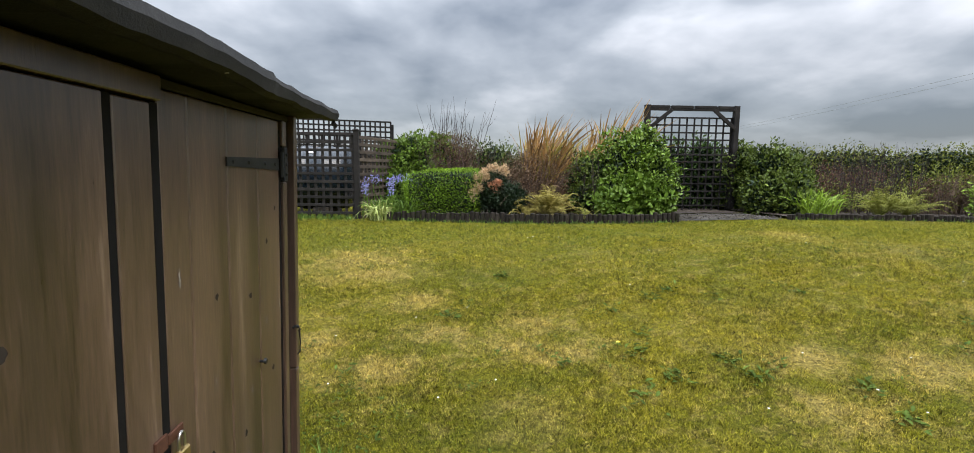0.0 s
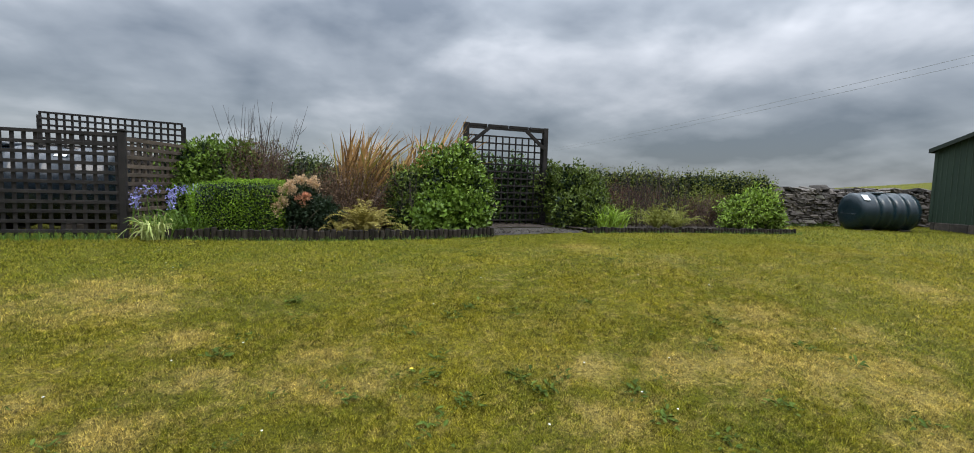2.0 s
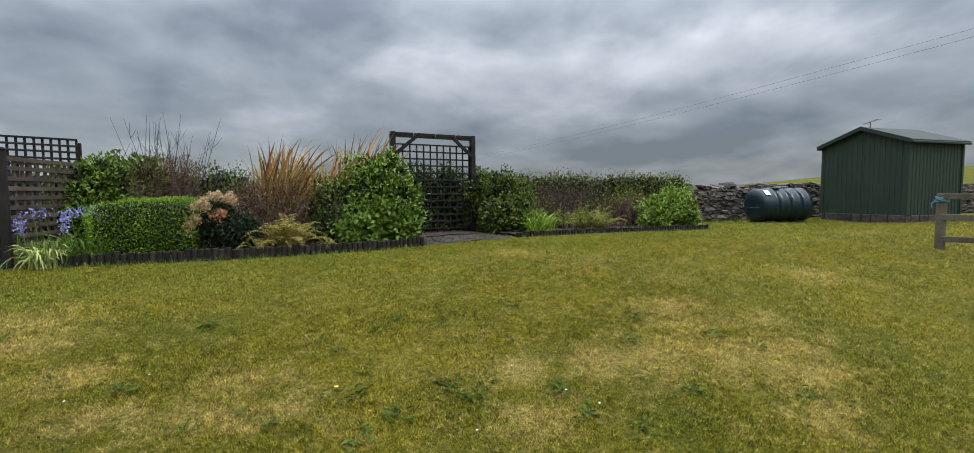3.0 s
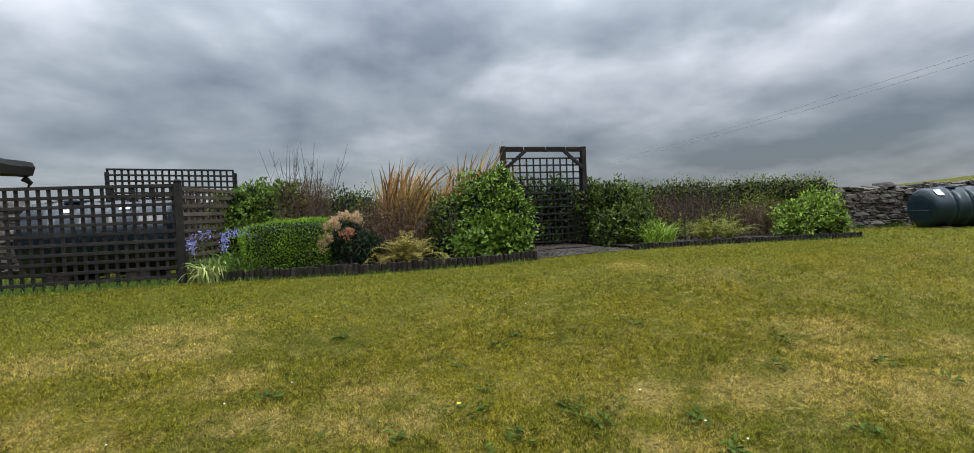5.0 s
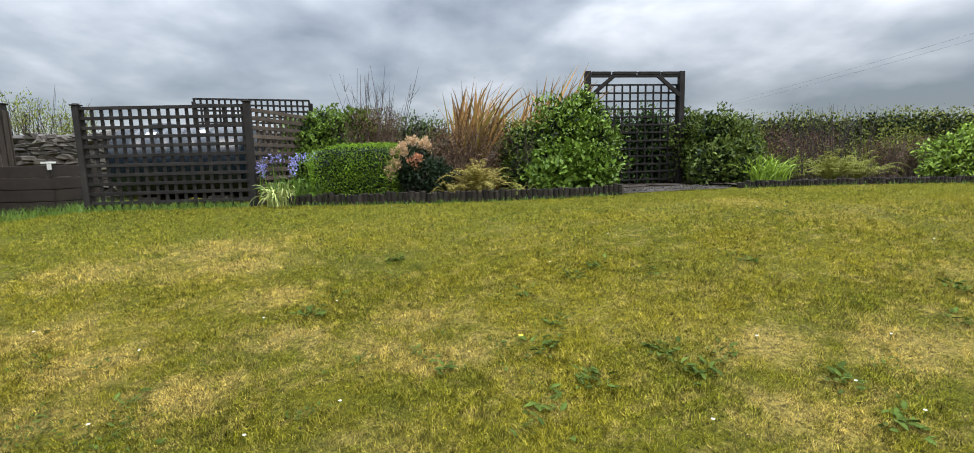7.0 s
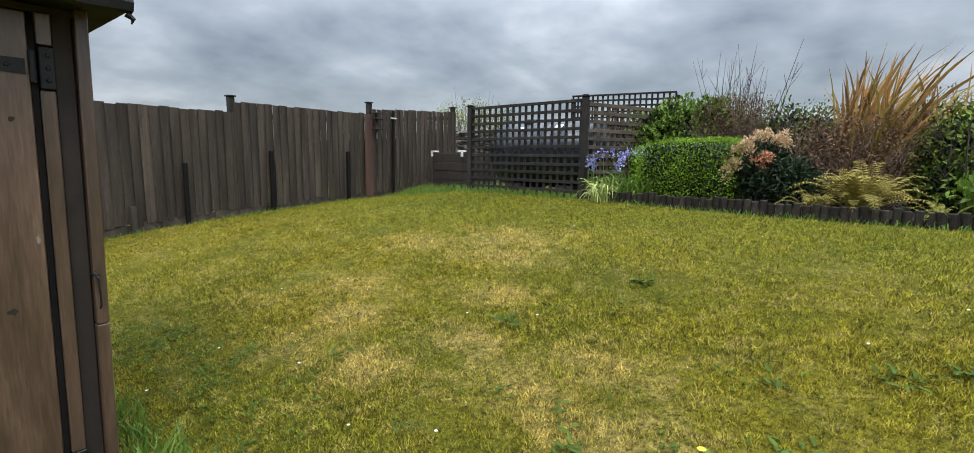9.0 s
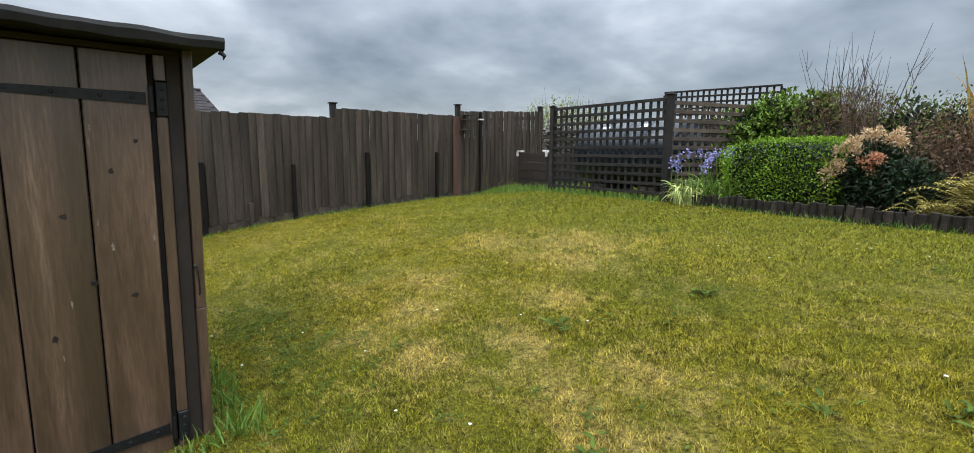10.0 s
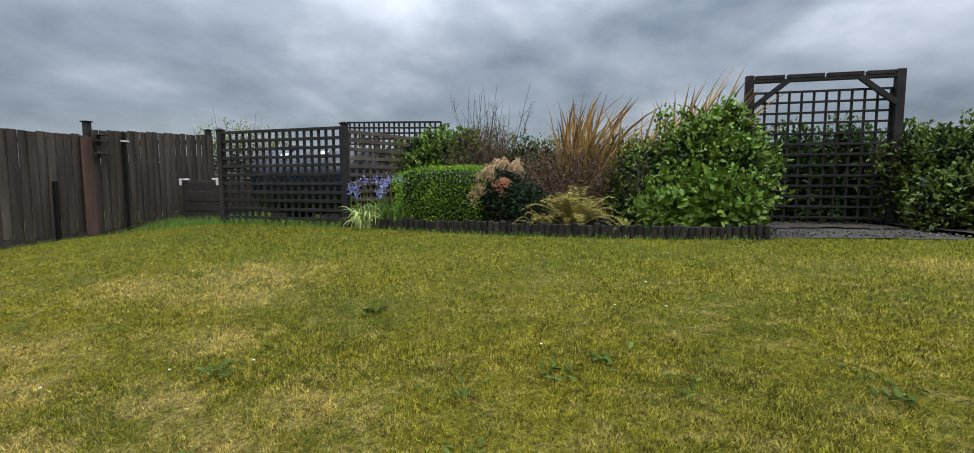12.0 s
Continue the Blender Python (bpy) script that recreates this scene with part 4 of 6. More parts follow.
# ---- compost bin of boards ----
def compost_bin():
    w, d, top = 1.05, 0.85, 1.575
    z0 = gz(-5.0, 8.9) - 0.02
    t = thing("compost_bin", "blackish boarded compost bin with pale corner caps", "compost bin", (-5.62, 8.98, z0), -13.0)
    step = (top - z0 - 0.03) / 4
    for k in range(4):
        z = 0.02 + k * step
        h = step - 0.012
        for lo, hi in (((0, 0, z), (w, 0.025, z + h)), ((0, d - 0.025, z), (w, d, z + h)), ((0, 0.027, z), (0.025, d - 0.027, z + h)), ((w - 0.025, 0.027, z), (w, d - 0.027, z + h))):
            bm = bmesh.new()
            box(bm, lo, hi, bevel=0.003)
            part("board", bm, M["shed_dark"], t)
    for a, b in ((0.028, 0.028), (w - 0.09, 0.028), (0.028, d - 0.09), (w - 0.09, d - 0.09)):
        bm = bmesh.new()
        box(bm, (a, b, 0), (a + 0.06, b + 0.06, top - z0 - 0.02), bevel=0.003)
        part("corner_post", bm, M["shed_dark"], t)
    for a, sg in ((-0.03, 1), (w - 0.13, -1)):
        bm = bmesh.new()
        box(bm, (a, -0.03, top - z0), (a + 0.16, 0.07, top - z0 + 0.03), bevel=0.006)
        box(bm, (a if sg > 0 else a + 0.10, -0.032, top - z0 - 0.09), (a + 0.06 if sg > 0 else a + 0.16, -0.006, top - z0 - 0.001), bevel=0.006)
        part("corner_cap", bm, M["white_cap"], t, "pale plastic corner cap")
    bm = bmesh.new()
    box(bm, (0.03, 0.03, 0.05), (w - 0.03, d - 0.03, 0.5))
    part("compost", bm, M["soil"], t)
    return t


compost_bin()


# ---- log roll edging ----
def log_edging(line, label, height, seed):
    r = random.Random(seed)
    t = thing("log_edging", label, "edging", (line[0][0], line[0][1], gz(*line[0])), 0, "log edgings")
    inv = t.matrix_world.inverted()
    shapes = []
    for s in range(7):
        bm = bmesh.new()
        h, rad = height * r.uniform(0.9, 1.1), 0.036 * r.uniform(0.92, 1.06)
        tube(bm, [(0, 0, -0.12), (0, 0, h - 0.006), (0.0, 0.0, h)], [rad, rad, rad * 0.82], 9)
        for v in bm.verts:
            v.co.x *= 1 + 0.1 * noise.noise(v.co * 20 + Vector((s, 0, 0)))
        me = bpy.data.meshes.new("log")
        bmesh.ops.recalc_face_normals(bm, faces=bm.faces)
        bm.to_mesh(me)
        bm.free()
        me.materials.append(M["log"])
        shapes.append(me)
    xs_, ys_ = [p_[0] for p_ in line], [p_[1] for p_ in line]
    x = xs_[0]
    while x < xs_[-1]:
        y = float(np.interp(x, xs_, ys_)) + 0.012 * noise.noise((x * 2, seed, 0))
        m = Matrix.Translation((x, y, gz(x, y) + r.uniform(-0.008, 0.008))) @ Euler((r.uniform(-0.06, 0.06), r.uniform(-0.05, 0.05), r.uniform(0, 6))).to_matrix().to_4x4()
        piece("log", r.choice(shapes), t, inv @ m)
        x += 0.0735


log_edging(LOG1, "dark weathered log roll edging along the planted border", 0.145, 3)
log_edging(LOG2, "low dark log roll edging along the far border", 0.105, 4)


# ---- oil tank against the wall ----
def lathe(bm, profile, sides, m):
    """Turns a profile of (along, radius) about the x axis."""
    rings = []
    for a, r_ in profile:
        rings.append([bm.verts.new(m @ Vector((a, r_ * math.cos(k * math.tau / sides), r_ * math.sin(k * math.tau / sides)))) for k in range(sides)])
    for p_, q_ in zip(rings, rings[1:]):
        for k in range(sides):
            f = bm.faces.new((p_[k], p_[(k + 1) % sides], q_[(k + 1) % sides], q_[k]))
            f.smooth = True
    bm.faces.new(rings[0])
    bm.faces.new(rings[-1])


def oil_tank():
    D, L = 1.02, 1.45
    x, y = 15.0, 7.95
    z0 = gz(x, y) - 0.06
    t = thing("oil_tank", "dark green ribbed cylindrical plastic oil tank lying on low supports", "oil tank", (x, y, z0), -20.0)
    R = D / 2
    prof = [(-L / 2 - 0.10, 0.16), (-L / 2 - 0.09, 0.30), (-L / 2 - 0.06, 0.42), (-L / 2, R - 0.02)]
    for c_ in (-0.42, -0.06, 0.30, 0.62):
        prof += [(c_ - 0.085, R - 0.045), (c_ - 0.055, R), (c_ + 0.055, R), (c_ + 0.085, R - 0.045)]
    prof += [(L / 2 + 0.02, R - 0.03), (L / 2 + 0.07, 0.40), (L / 2 + 0.1, 0.2)]
    bm = bmesh.new()
    lathe(bm, prof, 40, Matrix.Translation((0, 0, R + 0.03)))
    body = part("body", bm, M["plastic_green"], t)
    bm = bmesh.new()
    box(bm, (-0.28, -0.16, 2 * R - 0.02), (-0.02, 0.16, 2 * R + 0.045), bevel=0.02)
    part("filler_cap", bm, M["plastic_green"], body)
    bm = bmesh.new()
    m = Matrix.Translation((-L / 2 + 0.05, 0, R + 0.03)) @ Euler((radians(42), 0, 0)).to_matrix().to_4x4()
    box(bm, (-0.06, -0.10, R - 0.012), (0.10, 0.10, R - 0.002), m, 0.002)
    part("label", bm, M["label"], body, "white paper label")
    bm = bmesh.new()
    box(bm, (-L / 2 - 0.104, -0.26, R - 0.05), (-L / 2 - 0.082, 0.26, R - 0.02), bevel=0.006)
    part("end_rib", bm, M["plastic_green"], body)
    for a in (-0.5, 0.5):
        bm = bmesh.new()
        box(bm, (a - 0.12, -0.36, -0.04), (a + 0.12, 0.36, 0.10), bevel=0.01)
        part("support", bm, M["block"], t)
    return t


oil_tank()


# ---- green sheet metal shed ----
def metal_shed():
    P, turn = (16.75, 5.55), -math.degrees(math.atan2(0.2, 0.98))
    W, Lg = 2.34, 2.23
    z0 = gz(P[0], P[1]) + 0.0
    t = thing("metal_shed", "green corrugated sheet metal shed on a rough block plinth", "shed", (P[0], P[1], z0), turn)
    ZE, ZA, ZP = 3.10 - z0, 3.51 - z0, 0.20

    def ribbed(a, b, top_a, top_b, name):
        """A wall of ribbed sheet from a to b, its top edge sloping."""
        a, b = Vector(a), Vector(b)
        d = (b - a).normalized()
        out = Vector((d.y, -d.x, 0))
        n = int((b - a).length / 0.02)
        bm_ = bmesh.new()
        prev = None
        for i in range(n + 1):
            k = i / n
            s = k * (b - a).length
            ph = (s / 0.14) % 1
            off = 0.018 if 0.08 < ph < 0.30 else 0.0
            p_ = a + (b - a) * k + out * off
            tz = top_a + (top_b - top_a) * k
            cur = (bm_.verts.new((p_.x, p_.y, ZP)), bm_.verts.new((p_.x, p_.y, tz)))
            if prev:
                bm_.faces.new((prev[0], cur[0], cur[1], prev[1]))
            prev = cur
        return part(name, bm_, M["sheet_green"], t)

    ribbed((0, W, 0), (0, W / 2, 0), ZE, ZA, "gable_sheet")
    ribbed((0, W / 2, 0), (0, 0, 0), ZA, ZE, "gable_sheet")
    ribbed((0, 0, 0), (Lg, 0, 0), ZE, ZE, "side_sheet")
    ribbed((Lg, 0, 0), (Lg, W, 0), ZE, ZE, "back_sheet")
    ribbed((Lg, W, 0), (0, W, 0), ZE, ZE, "side_sheet")
    for x_, y_ in ((0, 0), (Lg, 0), (0, W), (Lg, W)):
        bm = bmesh.new()
        sx, sy = (-1 if x_ == 0 else 1), (-1 if y_ == 0 else 1)
        box(bm, (x_ - 0.03 if sx < 0 else x_ - 0.05, y_ - 0.03 if sy < 0 else y_ - 0.05, ZP), (x_ + 0.05 if sx < 0 else x_ + 0.03, y_ + 0.05 if sy < 0 else y_ + 0.03, ZE), bevel=0.004)
        part("corner_trim", bm, M["sheet_green"], t)
    for s in (0, 1):
        bm = bmesh.new()
        e_, r_ = (-0.11 if s == 0 else W + 0.11), W / 2
        ez = ZE - 0.035
        vs = [bm.verts.new(c) for c in ((-0.12, e_, ez), (Lg + 0.12, e_, ez), (Lg + 0.12, r_, ZA + 0.02), (-0.12, r_, ZA + 0.02))]
        f = bm.faces.new(vs)
        ext = bmesh.ops.extrude_face_region(bm, geom=[f])
        bmesh.ops.translate(bm, vec=(0, 0, 0.035), verts=[g for g in ext["geom"] if isinstance(g, bmesh.types.BMVert)])
        roof = part("roof_sheet", bm, M["sheet_roof"], t)
        bm = bmesh.new()
        vs = []
        for x_ in (-0.15, -0.121):
            for dz in (-0.06, 0.05):
                vs.append(bm.verts.new((x_, e_, ez + dz)))
                vs.append(bm.verts.new((x_, r_, ZA + 0.02 + dz)))
        for f in ((0, 1, 3, 2), (4, 6, 7, 5), (0, 4, 5, 1), (2, 3, 7, 6), (0, 2, 6, 4), (1, 5, 7, 3)):
            bm.faces.new([vs[i] for i in f])
        part("verge_trim", bm, M["sheet_trim"], roof)
        bm = bmesh.new()
        box(bm, (-0.12, e_ - 0.03, ez - 0.06), (Lg + 0.12, e_ + 0.03, ez + 0.0), bevel=0.01)
        part("gutter", bm, M["sheet_trim"], roof)
    r = random.Random(2)
    y = 0.0
    while y < W:
        w = min(r.uniform(0.25, 0.45), W - y)
        bm = bmesh.new()
        box(bm, (-0.02, y, -0.1), (0.2, y + w - 0.01, ZP), bevel=0.02)
        part("plinth_block", bm, M["block"], t)
        y += w
    x_ = 0.2
    while x_ < Lg:
        w = min(r.uniform(0.25, 0.45), Lg - x_)
        bm = bmesh.new()
        box(bm, (x_, -0.02, -0.1), (x_ + w - 0.01, 0.18, ZP), bevel=0.02)
        part("plinth_block", bm, M["block"], t)
        x_ += w
    # aerial on the gable
    bm = bmesh.new()
    c_ = Vector((0.25, W / 2, ZA + 0.03))
    tube(bm, [c_ + Vector((0, 0, -0.03)), c_ + Vector((0, 0, 0.2))], 0.018, 6)
    tube(bm, [c_ + Vector((0.05, 0.22, 0.15)), c_ + Vector((-0.1, -0.28, 0.22))], 0.011, 6)
    for k in np.linspace(-0.9, 0.9, 5):
        q_ = c_ + Vector((-0.03, -0.03, 0.185)) + Vector((0.075, 0.25, -0.035)) * float(k)
        tube(bm, [q_ + Vector((-0.12, 0.04, 0)), q_ + Vector((0.12, -0.04, 0))], 0.006, 5)
    part("aerial", bm, M["metal_grey"], t, "small grey aerial")
    return t


metal_shed()


# ---- timber rail fence by the metal shed ----
def rail_fence():
    z0 = gz(12.0, 3.4)
    t = thing("rail_fence", "weathered post and rail fence with blue twine round its end post", "fence", (12.0, 3.4, z0), -74.0)
    for x_ in (0.0, 1.8, 3.6):
        bm = bmesh.new()
        box(bm, (x_ - 0.075, -0.05, -0.25), (x_ + 0.075, 0.05, 1.0), bevel=0.012)
        part("post", bm, M["grey_wood"], t)
    for z in (0.90, 0.53, 0.14):
        bm = bmesh.new()
        box(bm, (0.02, -0.092, z), (3.7, -0.052, z + 0.10), bevel=0.006)
        part("rail", bm, M["grey_wood"], t)
    bm = bmesh.new()
    for k in range(5):
        pts = [(0.0 + 0.09 * math.cos(a_), 0.0 + 0.075 * math.sin(a_), 0.86 + 0.02 * k + 0.012 * math.sin(3 * a_ + k)) for a_ in np.linspace(0, math.tau, 17)]
        tube(bm, pts, 0.009, 5, cap=False)
    tube(bm, [(-0.09, -0.03, 0.88), (-0.14, -0.05, 0.82), (-0.13, -0.05, 0.74)], 0.009, 5)
    part("twine", bm, M["rope"], t, "blue-green twine")


rail_fence()


# ---- dark tank inside the screens ----
def dark_tank():
    x, y = -2.65, 8.75
    R, L = 0.56, 1.75
    z0 = gz(x, y)
    t = thing("oil_tank", "blackish blue ribbed plastic oil tank behind the trellis", "oil tank", (x, y, z0), -4.0)
    prof = [(-L / 2 - 0.10, 0.16), (-L / 2 - 0.09, 0.32), (-L / 2 - 0.06, 0.46), (-L / 2, R - 0.02)]
    for c_ in (-0.55, -0.18, 0.18, 0.55):
        prof += [(c_ - 0.075, R - 0.025), (c_ - 0.055, R), (c_ + 0.055, R), (c_ + 0.075, R - 0.025)]
    prof += [(L / 2, R - 0.02), (L / 2 + 0.06, 0.46), (L / 2 + 0.1, 0.2)]
    bm = bmesh.new()
    lathe(bm, prof, 40, Matrix.Translation((0, 0, R + 0.06)))
    body = part("body", bm, M["plastic_dark"], t)
    bm = bmesh.new()
    lathe(bm, [(0, 0.17), (0.05, 0.17), (0.06, 0.14)], 20, Matrix.Translation((-0.36, 0, 2 * R + 0.03)) @ Euler((0, -math.pi / 2, 0)).to_matrix().to_4x4())
    part("lid", bm, M["plastic_dark"], body)
    for a_, tilt in ((-0.36, 40), (0.36, 36)):
        bm = bmesh.new()
        m = Matrix.Translation((a_, 0, R + 0.06)) @ Euler((radians(tilt), 0, 0)).to_matrix().to_4x4()
        box(bm, (-0.07, -0.04, R - 0.024), (0.07, 0.04, R - 0.016), m, 0.002)
        part("label", bm, M["label"], body, "white paper label")
    for a_ in (-0.5, 0.5):
        bm = bmesh.new()
        box(bm, (a_ - 0.14, -0.38, -0.06), (a_ + 0.14, 0.38, 0.12), bevel=0.01)
        part("support", bm, M["block"], t)
    return t


dark_tank()


# ---- the neighbour's house beyond the fence ----
def house():
    t = thing("house", "neighbouring house with a grey slate roof beyond the fence", "house", (-30, 7.1, gz(-30, 7.1) - 0.85))
    bm = bmesh.new()
    box(bm, (-3.2, -9.0, -0.1), (3.2, 1.6, 2.95))
    part("wall", bm, M["render_wall"], t)
    for sign in (1, -1):
        bm = bmesh.new()
        vs = [bm.verts.new(c) for c in ((3.5 * sign, -9.3, 2.9), (3.5 * sign, 1.9, 2.9), (0, 1.0, 5.25), (0, -9.3, 5.25))]
        bm.faces.new(vs)
        roof = part("roof", bm, M["slate"], t)
        if sign > 0:
            tile = block_mesh("slate", 0.34, 0.44, 0.02, M["slate"], 0.002)
            pitch = math.atan2(2.35, 3.5)
            for j in range(14):
                k = (j + 0.5) / 14
                for i in range(20):
                    y = 1.9 - 0.9 * k - 0.45 * (i + 0.5 * (j % 2))
                    piece("slate", tile, roof, Matrix.Translation((3.5 * (1 - k), y - 0.25, 2.9 + 2.35 * k + 0.025)) @ Euler((0, pitch - 0.05, 0)).to_matrix().to_4x4())
    bm = bmesh.new()
    vs = [bm.verts.new(c) for c in ((3.5, 1.9, 2.9), (-3.5, 1.9, 2.9), (0, 1.0, 5.25))]
    bm.faces.new(vs)
    part("hip", bm, M["slate"], t)
    bm = bmesh.new()
    tube(bm, [(0, -9.3, 5.28), (0, 1.0, 5.28)], 0.09, 8)
    part("ridge", bm, M["slate"], t)


house()


# ---- overhead cables ----
line = thing("overhead_line", "pair of thin grey overhead cables strung across the sky", "cables", (82, 85, 0))
for dz, dx in ((0.0, 0.0), (-0.75, 0.5)):
    bm = bmesh.new()
    a, b = Vector((95 + dx, 165, 16.5 + dz)), Vector((70 + dx, 6, 19.5 + dz))
    pts = []
    for s in np.linspace(0, 1, 25):
        q_ = a.lerp(b, float(s))
        q_.z -= 2.2 * 4 * s * (1 - s) * 0.5
        pts.append(q_ - Vector((82, 85, 0)))
    tube(bm, pts, 0.022, 5)
    part("cable", bm, M["cable"], line)


# ---- plants ----
M["hydrangea"] = leaf_mat("hydrangea_leaf", (0.045, 0.088, 0.011), (0.105, 0.172, 0.020), (0.215, 0.285, 0.040), vary=0.45, translucent=0.10)
M["hydrangea_young"] = leaf_mat("young_hydrangea_leaf", (0.055, 0.105, 0.014), (0.115, 0.190, 0.024), (0.205, 0.29, 0.044), vary=0.35)
M["laurelleaf"] = leaf_mat("laurel_leaf", (0.026, 0.055, 0.014), (0.06, 0.11, 0.022), (0.13, 0.19, 0.04), vary=0.45)
M["boxleaf"] = leaf_mat("box_leaf", (0.075, 0.15, 0.012), (0.16, 0.275, 0.02), (0.29, 0.40, 0.035), vary=0.45)
# the pieris's own dark leaf, and painted shade inside other crowns
M["darkshadeleaf"] = leaf_mat("dark_and_shade_leaf", (0.008, 0.018, 0.008), (0.018, 0.034, 0.014), (0.042, 0.064, 0.028), vary=0.4, translucent=0.05)
M["shrubleaf"] = leaf_mat("shrub_leaf", (0.036, 0.062, 0.012), (0.088, 0.125, 0.020), (0.175, 0.21, 0.036), vary=0.45, translucent=0.10)
M["ivyleaf"] = leaf_mat("ivy_leaf", (0.06, 0.085, 0.014), (0.15, 0.175, 0.026), (0.29, 0.285, 0.05), vary=0.45)
M["limeleaf"] = leaf_mat("lime_leaf", (0.10, 0.17, 0.02), (0.19, 0.29, 0.035), (0.31, 0.40, 0.065), vary=0.35)
M["willowleaf"] = leaf_mat("willow_leaf", (0.12, 0.15, 0.03), (0.22, 0.26, 0.06), (0.35, 0.38, 0.12), vary=0.3)
M["deadleaf"] = leaf_mat("dead_leaf", (0.058, 0.036, 0.022), (0.125, 0.077, 0.045), (0.23, 0.150, 0.092), vary=0.45, rough=(0.6, 0.9), translucent=0.15)
M["redleaf"] = leaf_mat("red_brown_leaf", (0.050, 0.023, 0.018), (0.115, 0.056, 0.042), (0.22, 0.12, 0.085), vary=0.45, rough=(0.6, 0.9), translucent=0.15)
M["flax"] = leaf_mat("flax_leaf", (0.15, 0.075, 0.032), (0.32, 0.185, 0.07), (0.52, 0.37, 0.15), vary=0.55, rough=(0.5, 0.8), translucent=0.15)
M["flax_yellow"] = leaf_mat("flax_yellow_leaf", (0.16, 0.12, 0.025), (0.33, 0.26, 0.055), (0.52, 0.43, 0.14), vary=0.5, rough=(0.5, 0.8), translucent=0.15)
M["fern"] = leaf_mat("fern_leaf", (0.16, 0.125, 0.03), (0.30, 0.25, 0.06), (0.46, 0.40, 0.13), vary=0.35, rough=(0.5, 0.8))
M["fern_green"] = leaf_mat("fern_green_leaf", (0.11, 0.125, 0.02), (0.21, 0.22, 0.04), (0.34, 0.33, 0.08), vary=0.3, rough=(0.5, 0.8))
M["peach"] = leaf_mat("peach_flower", (0.40, 0.25, 0.13), (0.60, 0.43, 0.26), (0.74, 0.60, 0.42), vary=0.3, rough=(0.6, 0.9))
M["rose"] = leaf_mat("rose_flower", (0.42, 0.17, 0.09), (0.56, 0.27, 0.16), (0.68, 0.40, 0.26), vary=0.3, rough=(0.6, 0.9))
M["bluebell"] = leaf_mat("bluebell_flower", (0.20, 0.195, 0.44), (0.31, 0.30, 0.62), (0.46, 0.45, 0.75), vary=0.25, rough=(0.6, 0.9))
M["pale_blade"] = leaf_mat("pale_blade", (0.22, 0.28, 0.06), (0.40, 0.46, 0.15), (0.60, 0.60, 0.28), vary=0.35)
M["green_blade"] = leaf_mat("green_blade", (0.05, 0.10, 0.02), (0.11, 0.19, 0.03), (0.20, 0.29, 0.05), vary=0.35)
M["lime_blade"] = leaf_mat("lime_blade", (0.12, 0.20, 0.02), (0.23, 0.34, 0.035), (0.36, 0.46, 0.07), vary=0.3)
M["weed"] = leaf_mat("weed_leaf", (0.036, 0.060, 0.011), (0.068, 0.102, 0.019), (0.115, 0.155, 0.034), vary=0.4, rough=(0.75, 0.9), spec=0.05)
M["twig"] = material("twig_bark", [(0.3, (0.055, 0.035, 0.028)), (0.5, (0.11, 0.075, 0.058)), (0.75, (0.19, 0.14, 0.11))], scale=20, fine=90, rough=(0.7, 0.95), vary=0.3, island=True)
M["dark_twig"] = material("dark_twig_bark", [(0.3, (0.020, 0.014, 0.012)), (0.7, (0.065, 0.045, 0.038))], scale=20, fine=90, rough=(0.7, 0.95), vary=0.3, island=True)
M["petal_white"] = material("white_petal", [(0.3, (0.7, 0.7, 0.68)), (0.7, (0.85, 0.85, 0.83))], scale=20, fine=60, bump=0)
M["petal_yellow"] = material("yellow_petal", [(0.3, (0.65, 0.42, 0.02)), (0.7, (0.8, 0.58, 0.04))], scale=20, fine=60, bump=0)


def fast_mesh(name, verts, tris, mat, parent=None, label=""):
    me = bpy.data.meshes.new(name)
    n, t = len(verts), len(tris)
    me.vertices.add(n)
    me.vertices.foreach_set("co", np.ascontiguousarray(verts, np.float32).ravel())
    me.loops.add(t * 3)
    me.polygons.add(t)
    me.loops.foreach_set("vertex_index", np.ascontiguousarray(tris, np.int32).ravel())
    me.polygons.foreach_set("loop_start", np.arange(0, t * 3, 3, dtype=np.int32))
    me.update(calc_edges=True)
    me.materials.append(mat)
    ob = new(name, me)
    ob.parent = parent
    return tagged(ob, label)


def unit(v):
    return v / np.maximum(np.linalg.norm(v, axis=-1, keepdims=True), 1e-9)


